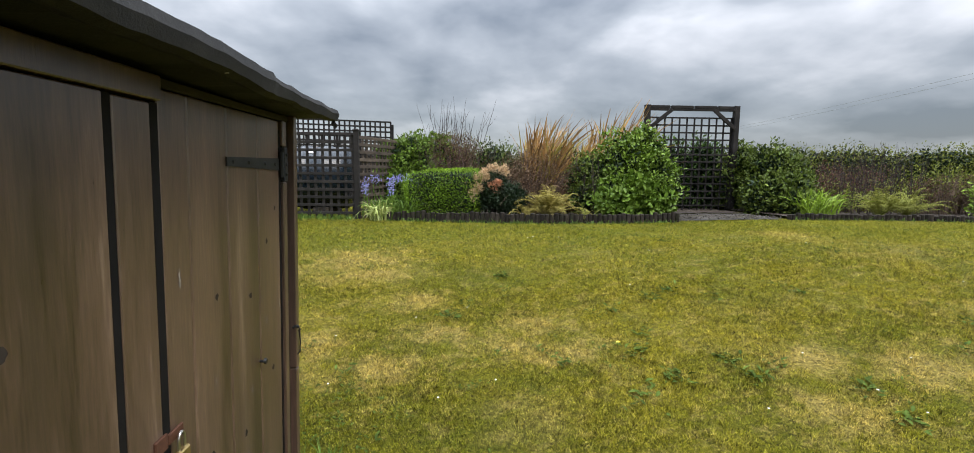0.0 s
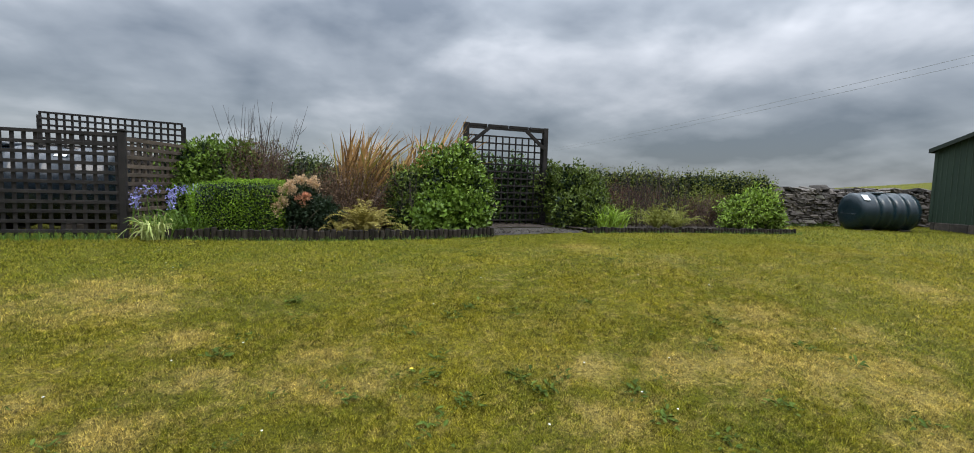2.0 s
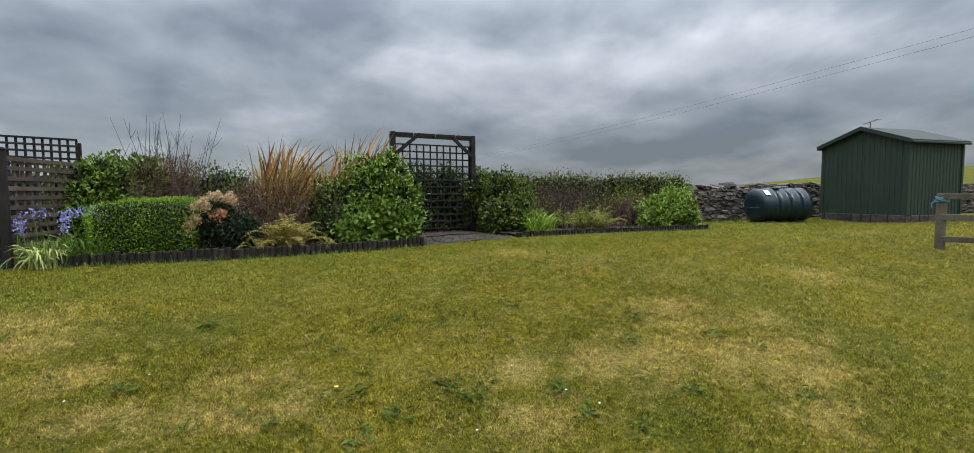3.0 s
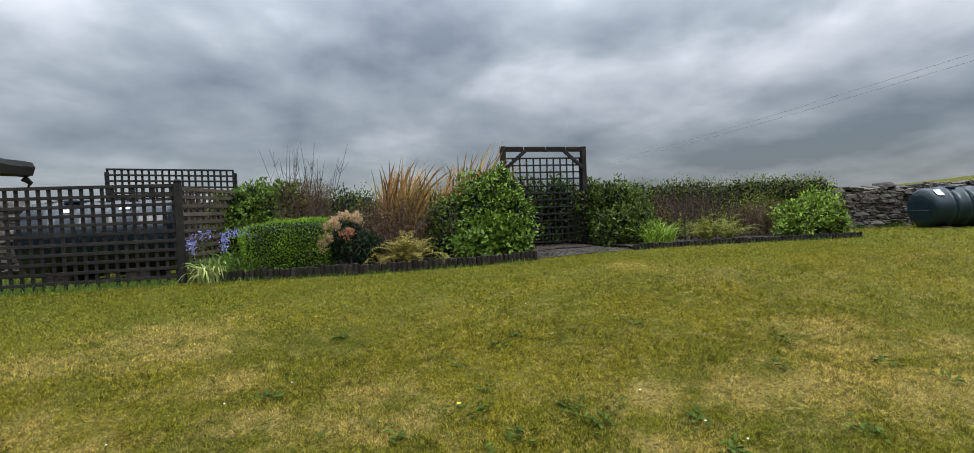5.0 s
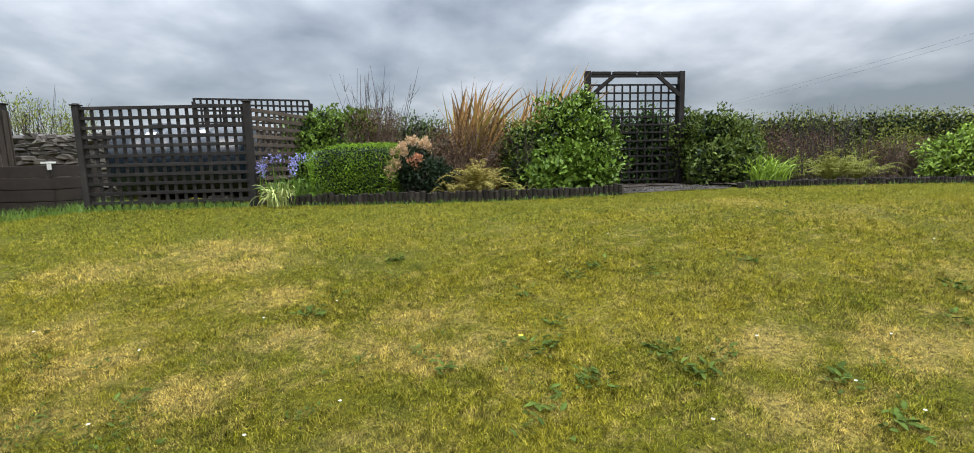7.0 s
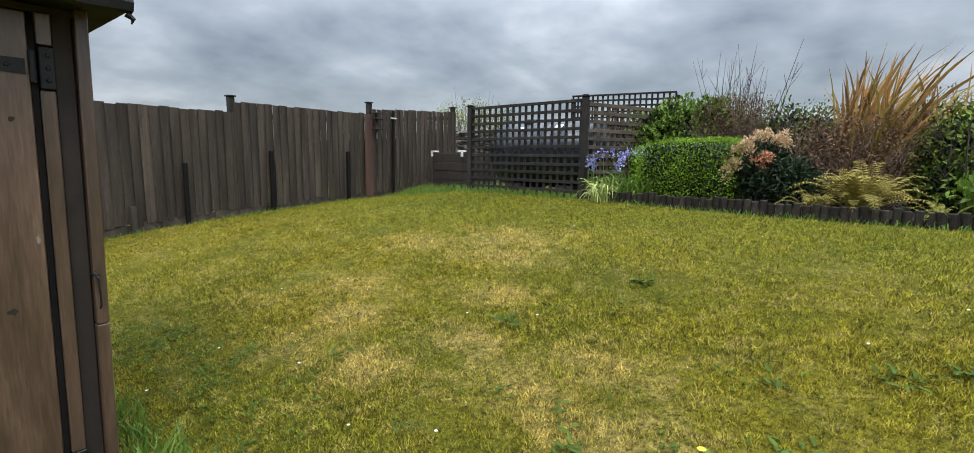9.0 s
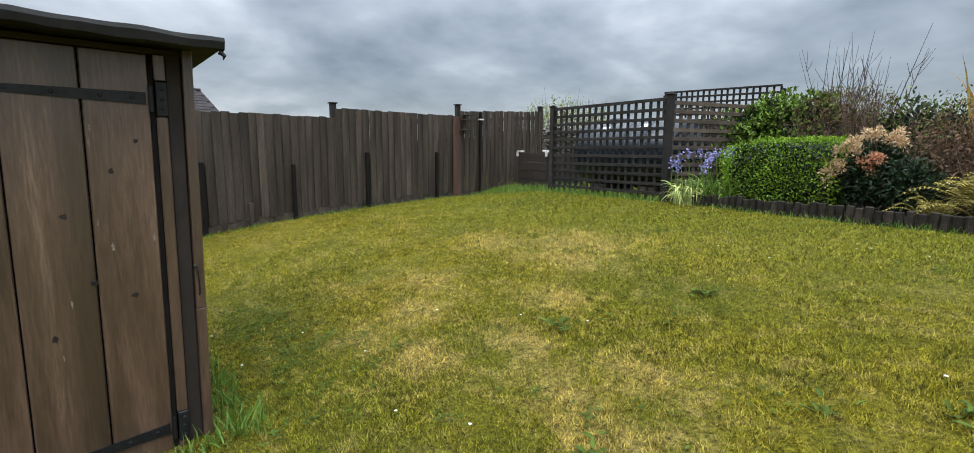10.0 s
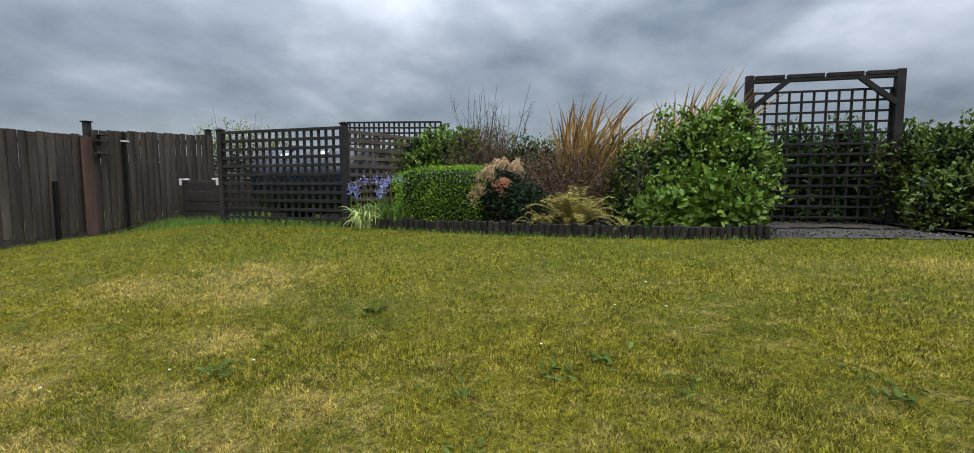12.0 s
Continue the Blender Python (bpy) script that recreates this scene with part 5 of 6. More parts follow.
def leaves(name, parent, mat, at, axis, face, length, width, fold=0.25, curl=0.15, rich=False, label=""):
    """Many single leaves in one crown: each a folded blade at a point, along its axis, facing its face."""
    n = len(at)
    length = np.broadcast_to(np.asarray(length, float), (n,))[:, None]
    width = np.broadcast_to(np.asarray(width, float), (n,))[:, None]
    a = unit(axis)
    side = unit(np.cross(a, face))
    up_ = np.cross(side, a)
    if not rich:
        pts = np.stack([at, at + a * length * 0.45 + side * width / 2 + up_ * width * fold, at + a * length - up_ * length * curl, at + a * length * 0.45 - side * width / 2 + up_ * width * fold], 1)
        tri = np.array([(0, 1, 2), (0, 2, 3)])
    else:
        f = up_ * width * fold
        pts = np.stack([at, at + a * length * 0.52 - up_ * length * curl * 0.25, at + a * length - up_ * length * curl,
                        at + a * length * 0.28 + side * width * 0.42 + f, at + a * length * 0.66 + side * width * 0.40 + f * 0.7 - up_ * length * curl * 0.4,
                        at + a * length * 0.28 - side * width * 0.42 + f, at + a * length * 0.66 - side * width * 0.40 + f * 0.7 - up_ * length * curl * 0.4], 1)
        tri = np.array([(0, 3, 1), (3, 4, 1), (4, 2, 1), (0, 1, 5), (5, 1, 6), (6, 1, 2)])
    k = pts.shape[1]
    tris = (np.arange(n)[:, None, None] * k + tri[None]).reshape(-1, 3)
    return fast_mesh(name, pts.reshape(-1, 3), tris, mat, parent, label)


def blob_points(blobs, n, seed, shell=0.28, lump=0.22, freq=2.2, floor=True):
    """Points through the outer layer of some lumpy clumps, with the way out from each clump's middle."""
    g = np.random.default_rng(seed)
    w = np.array([b[3] * b[4] + b[4] * b[5] + b[3] * b[5] for b in blobs])
    pick_ = g.choice(len(blobs), n, p=w / w.sum())
    B = np.array(blobs)[pick_]
    d = unit(g.normal(size=(n, 3)))
    bump_ = np.array([noise.noise((v[0] * freq + s, v[1] * freq + seed, v[2] * freq)) for v, s in zip(d.tolist(), pick_.tolist())])
    r_ = (1 + lump * bump_ * 1.6) * (1 - np.abs(g.normal(size=n)) * shell)
    r_ = np.clip(r_, 0.15, 1.6)
    p_ = B[:, :3] + d * B[:, 3:6] * r_[:, None]
    if floor:
        keep = p_[:, 2] > ground_z(p_[:, 0], p_[:, 1]) + 0.02
        p_, d = p_[keep], d[keep]
    return p_, d, g


def shrub(name, label, category, blobs, n, leaf, mat, seed, at=None, rich=False, shell=0.28, lump=0.22, upward=0.5, loose=0.6, stems=14, stem_mat="dark_twig", inner=None, group="", fold=0.22):
    """A shrub: stems from the ground up into the clumps and a crown of many single leaves."""
    b0 = blobs[0]
    x, y = (at or (float(np.mean([b[0] for b in blobs])), float(np.mean([b[1] for b in blobs]))))
    t = thing(name, label, category, (x, y, gz(x, y)), 0, group)
    off = np.array([x, y, gz(x, y)])
    p_, d, g = blob_points(blobs, n, seed, shell, lump)
    axis = unit(d * 0.7 + np.array([0, 0, upward]) + g.normal(size=d.shape) * loose)
    face = unit(d * 0.8 + np.array([0, 0, 0.8]) + g.normal(size=d.shape) * 0.5)
    ln = leaf[0] * g.uniform(0.65, 1.25, len(p_))
    leaves("crown", t, M[mat], p_ - off, axis, face, ln, ln * leaf[1], rich=rich, fold=fold)
    # darker leaves within the crown, the shade of deep foliage put into colour
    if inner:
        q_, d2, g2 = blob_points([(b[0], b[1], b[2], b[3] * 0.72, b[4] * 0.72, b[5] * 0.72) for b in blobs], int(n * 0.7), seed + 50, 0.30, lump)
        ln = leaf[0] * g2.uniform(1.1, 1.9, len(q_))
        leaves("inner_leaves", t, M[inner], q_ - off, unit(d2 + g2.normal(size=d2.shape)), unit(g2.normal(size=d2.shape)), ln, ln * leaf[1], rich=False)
    r = random.Random(seed)
    bm = bmesh.new()
    for k in range(stems):
        b = r.choice(blobs)
        foot = Vector((b[0] * 0.5 + x * 0.5 + r.uniform(-0.12, 0.12), b[1] * 0.5 + y * 0.5 + r.uniform(-0.1, 0.1), 0))
        foot.z = gz(foot.x, foot.y) + 0.0
        tip = Vector((b[0] + r.uniform(-0.75, 0.75) * b[3], b[1] + r.uniform(-0.75, 0.75) * b[4], b[2] + r.uniform(0.0, 0.8) * b[5]))
        mid = foot.lerp(tip, 0.5) + Vector((r.uniform(-0.08, 0.08), r.uniform(-0.08, 0.08), 0.06))
        o = Vector(off.tolist())
        tube(bm, [foot - o, mid - o, tip - o], [0.012, 0.008, 0.003], 5)
    part("branchwork", bm, M[stem_mat], t)
    return t, off


def twig_fan(parent, off, foot, n, height, spread_, seed, mat, r0=0.006, lean=(0, 0), forks=2, foot_spread=0.15, name="branchwork"):
    """Thin bare upright twigs, each with a few side shoots."""
    r = random.Random(seed)
    bm = bmesh.new()
    o = Vector(off)
    for k in range(n):
        x, y = foot[0] + r.uniform(-1, 1) * foot_spread, foot[1] + r.uniform(-1, 1) * foot_spread
        a = Vector((x, y, foot[2] if len(foot) > 2 else gz(x, y)))
        h = height * r.uniform(0.6, 1.05)
        d = Vector((r.uniform(-1, 1) * spread_ + lean[0], r.uniform(-1, 1) * spread_ + lean[1], 1)).normalized()
        b = a + d * h * 0.5 + Vector((r.uniform(-0.03, 0.03), r.uniform(-0.03, 0.03), 0))
        c = a + d * h + Vector((r.uniform(-0.06, 0.06), r.uniform(-0.06, 0.06), 0))
        tube(bm, [a - o, b - o, c - o], [r0, r0 * 0.7, r0 * 0.25], 4, cap=False)
        for f in range(forks):
            s = r.uniform(0.35, 0.85)
            q_ = a.lerp(c, s)
            e_ = q_ + Vector((r.uniform(-0.14, 0.14), r.uniform(-0.14, 0.14), r.uniform(0.12, 0.3)))
            tube(bm, [q_ - o, q_.lerp(e_, 0.5) - o + Vector((0, 0, -0.01)), e_ - o], [r0 * 0.5, r0 * 0.4, r0 * 0.2], 3, cap=False)
    return part(name, bm, M[mat], parent)


def straps(name, parent, off, foot, n, length, width, seed, mat, lean=0.35, bend=0.35, foot_spread=0.12, wind=(0, 0), segs=6, drop=0.0):
    """Long strap leaves arching out of one clump."""
    g = np.random.default_rng(seed)
    V, T = [], []
    for k in range(n):
        az_ = g.uniform(0, math.tau)
        out = np.array([math.cos(az_), math.sin(az_), 0])
        s_ = np.array([-math.sin(az_), math.cos(az_), 0]) * 0.6 + g.normal(size=3) * 0.4
        s_ = s_ / np.linalg.norm(s_)
        L_ = length * g.uniform(0.55, 1.08)
        le, be = lean * g.uniform(0.1, 1.2), bend * g.uniform(0.2, 1.3)
        dr = g.uniform(0.3, 1.25) if drop else 0.0
        w_ = width * g.uniform(0.7, 1.2)
        x, y = foot[0] + g.uniform(-1, 1) * foot_spread, foot[1] + g.uniform(-1, 1) * foot_spread
        base = np.array([x, y, foot[2] if len(foot) > 2 else gz(x, y)]) - off
        o = len(V)
        for i in range(segs + 1):
            u = i / segs
            p_ = base + out * L_ * (le * u + be * u * u * u) + np.array([wind[0], wind[1], 0]) * L_ * u * u + np.array([0, 0, 1]) * L_ * (u * (1 - 0.25 * le) - be * 0.9 * u ** 3 * (0.6 + le) - drop * dr * u ** 3)
            ww = w_ * (0.6 + 0.7 * u) * (1 - u ** 3.5) + 0.001
            V += [p_ + s_ * ww / 2, p_ - s_ * ww / 2]
        for i in range(segs):
            a = o + 2 * i
            T += [(a, a + 1, a + 3), (a, a + 3, a + 2)]
    return fast_mesh(name, np.array(V), np.array(T), M[mat], parent)


def fern(label, at, n, length, seed, mat, droop=0.55):
    """Arching fronds, each a midrib with paired leaflets."""
    x, y = at
    t = thing("fern", label, "fern", (x, y, gz(x, y)), 0, "ferns")
    off = np.array([x, y, gz(x, y)])
    g = np.random.default_rng(seed)
    P, A, F, Ls = [], [], [], []
    bm = bmesh.new()
    for k in range(n):
        az_ = g.uniform(0, math.tau)
        out = np.array([math.cos(az_), math.sin(az_), 0])
        L_ = length * g.uniform(0.65, 1.1)
        le = g.uniform(0.12, 0.88)
        pts = []
        for i in range(11):
            u = i / 10
            pts.append(out * L_ * (le * u + 0.18 * u * u) + np.array([0, 0, 1]) * L_ * (u * (1.05 - 0.45 * le) - droop * u ** 2.6 * (0.5 + le * 0.6)))
            tip = max(0.0, (u - 0.75) / 0.25)
            pts[-1] = pts[-1] + (out * 0.03 * tip - np.array([0, 0, 0.12]) * tip ** 2) * L_
        pts = np.array(pts) + np.array([*g.uniform(-0.05, 0.05, 2), 0.02])
        tube(bm, [Vector(q_) for q_ in pts[::2]], [0.004, 0.0035, 0.003, 0.002, 0.0015, 0.001], 4, cap=False)
        s_ = np.array([-out[1], out[0], 0])
        for i in range(1, 21):
            u = 0.12 + 0.86 * i / 21
            j = min(int(u * 10), 9)
            q_ = pts[j] + (pts[j + 1] - pts[j]) * (u * 10 - j)
            d = unit(pts[j + 1] - pts[j])
            ll = L_ * 0.155 * math.sin(math.pi * min(1, 0.25 + 0.75 * (1 - u) * 1.0 + 0.05)) * (1.1 - 0.7 * u)
            for sg in (-1, 1):
                P.append(q_)
                A.append(s_ * sg + d * 0.45 + np.array([0, 0, -0.12]))
                F.append(np.cross(d, s_) * 1.0 + g.normal(size=3) * 0.12)
                Ls.append(ll * g.uniform(0.85, 1.1))
    Ls = np.array(Ls)
    leaves("fronds", t, M[mat], np.array(P), np.array(A), np.array(F), Ls, np.maximum(Ls * 0.20, 0.007), fold=0.1)
    part("midrib_growth", bm, M[mat], t)
    return t


# the border beside the screen
def flower_clump():
    at = (-0.98, 7.33)
    off = np.array([*at, gz(*at)])
    t = thing("bluebell_clump", "clump of blue-violet bluebells over pale strap leaves", "flowers", off)
    straps("strap_leaves", t, off, (at[0] - 0.06, at[1]), 150, 0.52, 0.026, 21, "pale_blade", 0.42, 0.22, 0.13, segs=8, drop=0.75)
    straps("green_leaves", t, off, (at[0] + 0.2, at[1] + 0.22), 240, 0.58, 0.019, 22, "green_blade", 0.32, 0.22, 0.32, segs=7, drop=0.35)
    g = np.random.default_rng(23)
    for s, (fx, fy, fh) in enumerate(((-1.28, 7.35, 0.55), (-1.2, 7.42, 0.60), (-1.12, 7.55, 0.66), (-0.98, 7.6, 0.62), (-0.84, 7.45, 0.58), (-0.78, 7.58, 0.66), (-0.62, 7.62, 0.70), (-0.55, 7.5, 0.6), (-1.33, 7.5, 0.5), (-0.7, 7.75, 0.68), (-1.05, 7.8, 0.67), (-0.92, 7.35, 0.50), (-0.6, 7.8, 0.64), (-1.24, 7.62, 0.63), (-0.5, 7.66, 0.62))):
        foot = Vector((fx, fy, gz(fx, fy))) - Vector(off.tolist())
        tip = foot + Vector((g.uniform(-0.08, 0.08), g.uniform(-0.1, 0.02), fh))
        bm = bmesh.new()
        tube(bm, [foot, foot.lerp(tip, 0.6) + Vector((0, 0, 0.02)), tip], [0.006, 0.005, 0.003], 5)
        stem = part("flower_stem", bm, M["green_blade"], t)
        n = 30
        u = g.uniform(0.0, 1.0, n)
        q_ = np.array(tip)[None] + np.stack([g.normal(size=n) * 0.026, g.normal(size=n) * 0.026, 0.015 - 0.13 * u], 1)
        leaves("blossom", stem, M["bluebell"], q_, np.stack([g.normal(size=n), g.normal(size=n), -0.4 + g.normal(size=n) * 0.6], 1), g.normal(size=(n, 3)), 0.034, 0.024, fold=0.35)


flower_clump()


def box_hedge():
    x0, x1, y0, y1, top = -0.66, 0.52, 7.28, 8.1, 1.66
    off = np.array([(x0 + x1) / 2, (y0 + y1) / 2, gz(0, 7.7)])
    t = thing("box_hedge", "clipped bright green box hedge in a rounded block", "hedge", off)
    g = np.random.default_rng(31)
    n = 19000
    d = unit(g.normal(size=(n, 3)))
    q_ = (np.abs(d) ** 9).sum(1) ** (-1 / 9)
    size = np.array([(x1 - x0) / 2, (y1 - y0) / 2, (top - off[2]) / 2 + 0.03])
    lumps = np.array([noise.noise((v[0] * 2.6, v[1] * 2.6, v[2] * 2.6 + 4)) for v in d.tolist()])
    p_ = d * q_[:, None] * size * (1 + 0.10 * lumps - np.abs(g.normal(size=n)) * 0.09 + 0.05 * (g.random(n) < 0.04))[:, None] + np.array([0, 0, size[2] - 0.02])
    p_[:, 2] += 0.05 * p_[:, 0] / size[0]
    leaves("crown", t, M["boxleaf"], p_, unit(d * 0.8 + np.array([0, 0, 0.5]) + g.normal(size=(n, 3)) * 0.6), unit(d + g.normal(size=(n, 3)) * 0.6), 0.025 * g.uniform(0.7, 1.3, n), 0.015, fold=0.2)
    # dark leaves under the hedge's surface paint the shade within it
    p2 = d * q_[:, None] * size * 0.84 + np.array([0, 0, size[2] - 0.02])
    leaves("inner_leaves", t, M["darkshadeleaf"], p2[:6000], g.normal(size=(6000, 3)), d[:6000], 0.06, 0.045)
    bm = bmesh.new()
    for k in range(10):
        a = Vector((g.uniform(-0.3, 0.3), g.uniform(-0.2, 0.2), 0.0))
        tube(bm, [a, a + Vector((g.uniform(-0.1, 0.1), g.uniform(-0.1, 0.1), 0.5))], [0.012, 0.004], 5)
    part("branchwork", bm, M["dark_twig"], t)


box_hedge()

# pieris: dark leaves below, peach and rose new growth above
G1 = gz(0.75, 7.5)
pieris, poff = shrub("pieris_shrub", "pieris shrub with peach new growth over dark leaves", "shrub",
                     [(0.70, 7.55, G1 + 0.42, 0.36, 0.32, 0.36), (1.0, 7.5, G1 + 0.30, 0.28, 0.28, 0.28), (0.54, 7.55, G1 + 0.45, 0.25, 0.25, 0.28)], 3600, (0.052, 0.36), "darkshadeleaf", 41, inner="darkshadeleaf")
g_ = np.random.default_rng(42)
for nm, mt, cs in (("peach_growth", "peach", [(0.55, 7.40, G1 + 0.64), (0.66, 7.42, G1 + 0.74), (0.80, 7.45, G1 + 0.79), (0.92, 7.5, G1 + 0.77), (0.47, 7.38, G1 + 0.52), (0.52, 7.33, G1 + 0.42), (0.70, 7.36, G1 + 0.62), (0.6, 7.5, G1 + 0.7), (1.0, 7.48, G1 + 0.72), (0.58, 7.32, G1 + 0.5)]),
                   ("rose_growth", "rose", [(0.86, 7.33, G1 + 0.56), (0.80, 7.33, G1 + 0.50)])):
    P, A = [], []
    for c_ in cs:
        for s in range(5):
            cc = np.array(c_) + g_.normal(size=3) * 0.03
            n = 46
            dd = unit(g_.normal(size=(n, 3)) + np.array([0, -0.3, 0.5]))
            P.append(cc + dd * g_.uniform(0.005, 0.05, (n, 1)))
            A.append(dd)
    P, A = np.concatenate(P) - np.array([0.10, 0, 0]), np.concatenate(A)
    leaves(nm, pieris, M[mt], P - poff, A + g_.normal(size=A.shape) * 0.3, g_.normal(size=A.shape), 0.034, 0.013, fold=0.2)

fern("straw-yellow arching fern at the front of the border", (1.58, 7.38), 80, 0.74, 51, "fern", 0.42)
fern("small olive fern beside the edging", (1.22, 7.28), 26, 0.46, 52, "fern", 0.5)
fern("small green fern beside the big-leaved shrub", (2.15, 7.2), 14, 0.36, 53, "fern_green", 0.5)

# dry brown stems in the middle of the border
dry, doff = shrub("dry_shrub", "dry brown shrub of thin stems and dead leaves", "shrub", [(1.35, 7.85, G1 + 0.60, 0.44, 0.35, 0.56), (1.85, 7.95, G1 + 0.55, 0.42, 0.3, 0.52), (1.05, 7.9, G1 + 0.6, 0.38, 0.3, 0.45), (1.55, 7.7, G1 + 0.35, 0.4, 0.25, 0.35)], 6500, (0.040, 0.42), "deadleaf", 61, shell=0.4, stems=30, stem_mat="twig")
twig_fan(dry, doff, (1.45, 8.0), 70, 1.0, 0.42, 62, "twig", 0.005, foot_spread=0.35)

# flax with tall rust-coloured strap leaves
for k, (fx, fy, n, L_, seed, wind) in enumerate(((1.55, 8.3, 170, 1.82, 71, (0.15, 0)), (2.95, 9.0, 120, 2.06, 72, (0.22, 0)), (2.25, 8.6, 90, 1.68, 73, (0.16, 0)))):
    off = np.array([fx, fy, gz(fx, fy)])
    t = thing("flax_plant", "tall rust and straw coloured flax with upright strap leaves", "plant", off, 0, "flax plants")
    straps("strap_leaves", t, off, (fx, fy), n, L_, 0.052, seed, "flax", 0.15, 0.20, 0.24, wind, 8)
    straps("yellow_leaves", t, off, (fx, fy), n // 3, L_ * 0.97, 0.040, seed + 20, "flax_yellow", 0.20, 0.30, 0.26, (wind[0] * 1.4, 0), 8)
    straps("dry_leaves", t, off, (fx, fy), n // 2, L_ * 0.7, 0.022, seed + 10, "deadleaf", 0.6, 0.5, 0.25, wind, 7)

# the big-leaved shrub by the path
G2 = gz(3, 7.8)
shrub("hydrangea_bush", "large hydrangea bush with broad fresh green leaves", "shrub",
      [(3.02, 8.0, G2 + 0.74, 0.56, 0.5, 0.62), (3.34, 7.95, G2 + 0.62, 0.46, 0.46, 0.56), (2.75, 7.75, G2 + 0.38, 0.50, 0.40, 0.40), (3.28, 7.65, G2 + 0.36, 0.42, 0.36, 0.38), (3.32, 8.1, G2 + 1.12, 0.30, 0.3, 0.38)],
      15500, (0.066, 0.62), "hydrangea", 81, rich=True, shell=0.22, lump=0.42, inner="darkshadeleaf", stems=26)
ds, dsoff = shrub("dark_shrub", "dark green shrub with upright blackish stems", "shrub", [(2.35, 7.95, G2 + 0.55, 0.42, 0.34, 0.52), (2.3, 7.7, G2 + 0.3, 0.34, 0.25, 0.3)], 4200, (0.058, 0.55), "shrubleaf", 83, shell=0.4, inner="darkshadeleaf")
twig_fan(ds, dsoff, (2.3, 7.7), 22, 1.0, 0.10, 84, "dark_twig", 0.006, foot_spread=0.3, forks=2)
h2, hoff = shrub("hydrangea_bush", "small low hydrangea with broad pale green leaves", "shrub",
      [(2.66, 7.33, G2 + 0.24, 0.40, 0.2, 0.28), (3.22, 7.36, G2 + 0.24, 0.40, 0.22, 0.27), (2.95, 7.4, G2 + 0.38, 0.38, 0.22, 0.34)],
      2300, (0.092, 0.70), "hydrangea_young", 82, rich=True, shell=0.3, lump=0.3, stems=14)
# green shrub and bare twigs behind the screen
G3 = gz(-0.4, 9.0)
shrub("evergreen_shrub", "rounded evergreen shrub with glossy green leaves", "shrub", [(-0.90, 8.75, G3 + 0.74, 0.40, 0.40, 0.58), (-0.62, 8.85, G3 + 0.84, 0.40, 0.42, 0.58), (-0.92, 8.5, G3 + 0.4, 0.42, 0.4, 0.42), (-0.2, 9.0, G3 + 0.85, 0.40, 0.3, 0.55)], 12500, (0.070, 0.5), "hydrangea", 91, inner="darkshadeleaf", shell=0.2, lump=0.3)
bt, boff = shrub("bare_shrub", "brown twiggy shrub with long bare shoots", "shrub", [(-0.02, 9.0, G3 + 0.86, 0.58, 0.48, 0.62), (0.38, 9.1, G3 + 0.72, 0.45, 0.4, 0.55)], 17000, (0.036, 0.40), "deadleaf", 92, shell=0.4, stems=30, stem_mat="twig")
twig_fan(bt, boff, (0.10, 9.25, G3 + 0.35), 34, 1.7, 0.28, 93, "dark_twig", 0.0075, foot_spread=0.35, forks=3)
twig_fan(bt, boff, (0.08, 8.95), 190, 1.45, 0.38, 96, "twig", 0.005, foot_spread=0.4, forks=3)
tp_, td_, tg_ = blob_points([(0.05, 9.15, G3 + 1.05, 0.5, 0.4, 0.45)], 1500, 95, 0.2, 0.3)
leaves("green_tops", bt, M["ivyleaf"], tp_ - boff, td_ + tg_.normal(size=td_.shape) * 0.6, td_, 0.032, 0.018)
shrub("low_shrub", "loose dark green shrub at the back of the border", "shrub", [(0.75, 9.0, G3 + 0.75, 0.4, 0.4, 0.6), (1.0, 9.3, G3 + 0.75, 0.5, 0.4, 0.6), (2.2, 9.3, G3 + 0.75, 0.6, 0.4, 0.65)], 5000, (0.05, 0.5), "shrubleaf", 94, inner="darkshadeleaf")

# behind and beside the trellis frame
shrub("laurel_hedge", "dark green laurel hedge behind the trellis frame", "hedge", [(3.9, 9.95, 1.55, 0.55, 0.3, 0.88), (4.6, 9.95, 1.5, 0.55, 0.3, 0.92), (5.3, 9.9, 1.55, 0.55, 0.3, 0.88)], 9500, (0.082, 0.48), "laurelleaf", 101, rich=True, inner="darkshadeleaf", shell=0.35)
G5 = gz(6.3, 8.6)
shrub("leafy_shrub", "tall leafy green shrub beside the trellis frame", "shrub", [(5.85, 9.4, G5 + 0.66, 0.42, 0.4, 0.76), (6.05, 8.85, G5 + 0.66, 0.45, 0.5, 0.70), (6.45, 8.8, G5 + 0.55, 0.42, 0.45, 0.62), (6.25, 8.4, G5 + 0.40, 0.45, 0.4, 0.44), (5.85, 8.5, G5 + 0.32, 0.42, 0.5, 0.42), (6.15, 8.05, G5 + 0.20, 0.42, 0.3, 0.28)], 15500, (0.070, 0.54), "shrubleaf", 111, inner="darkshadeleaf")

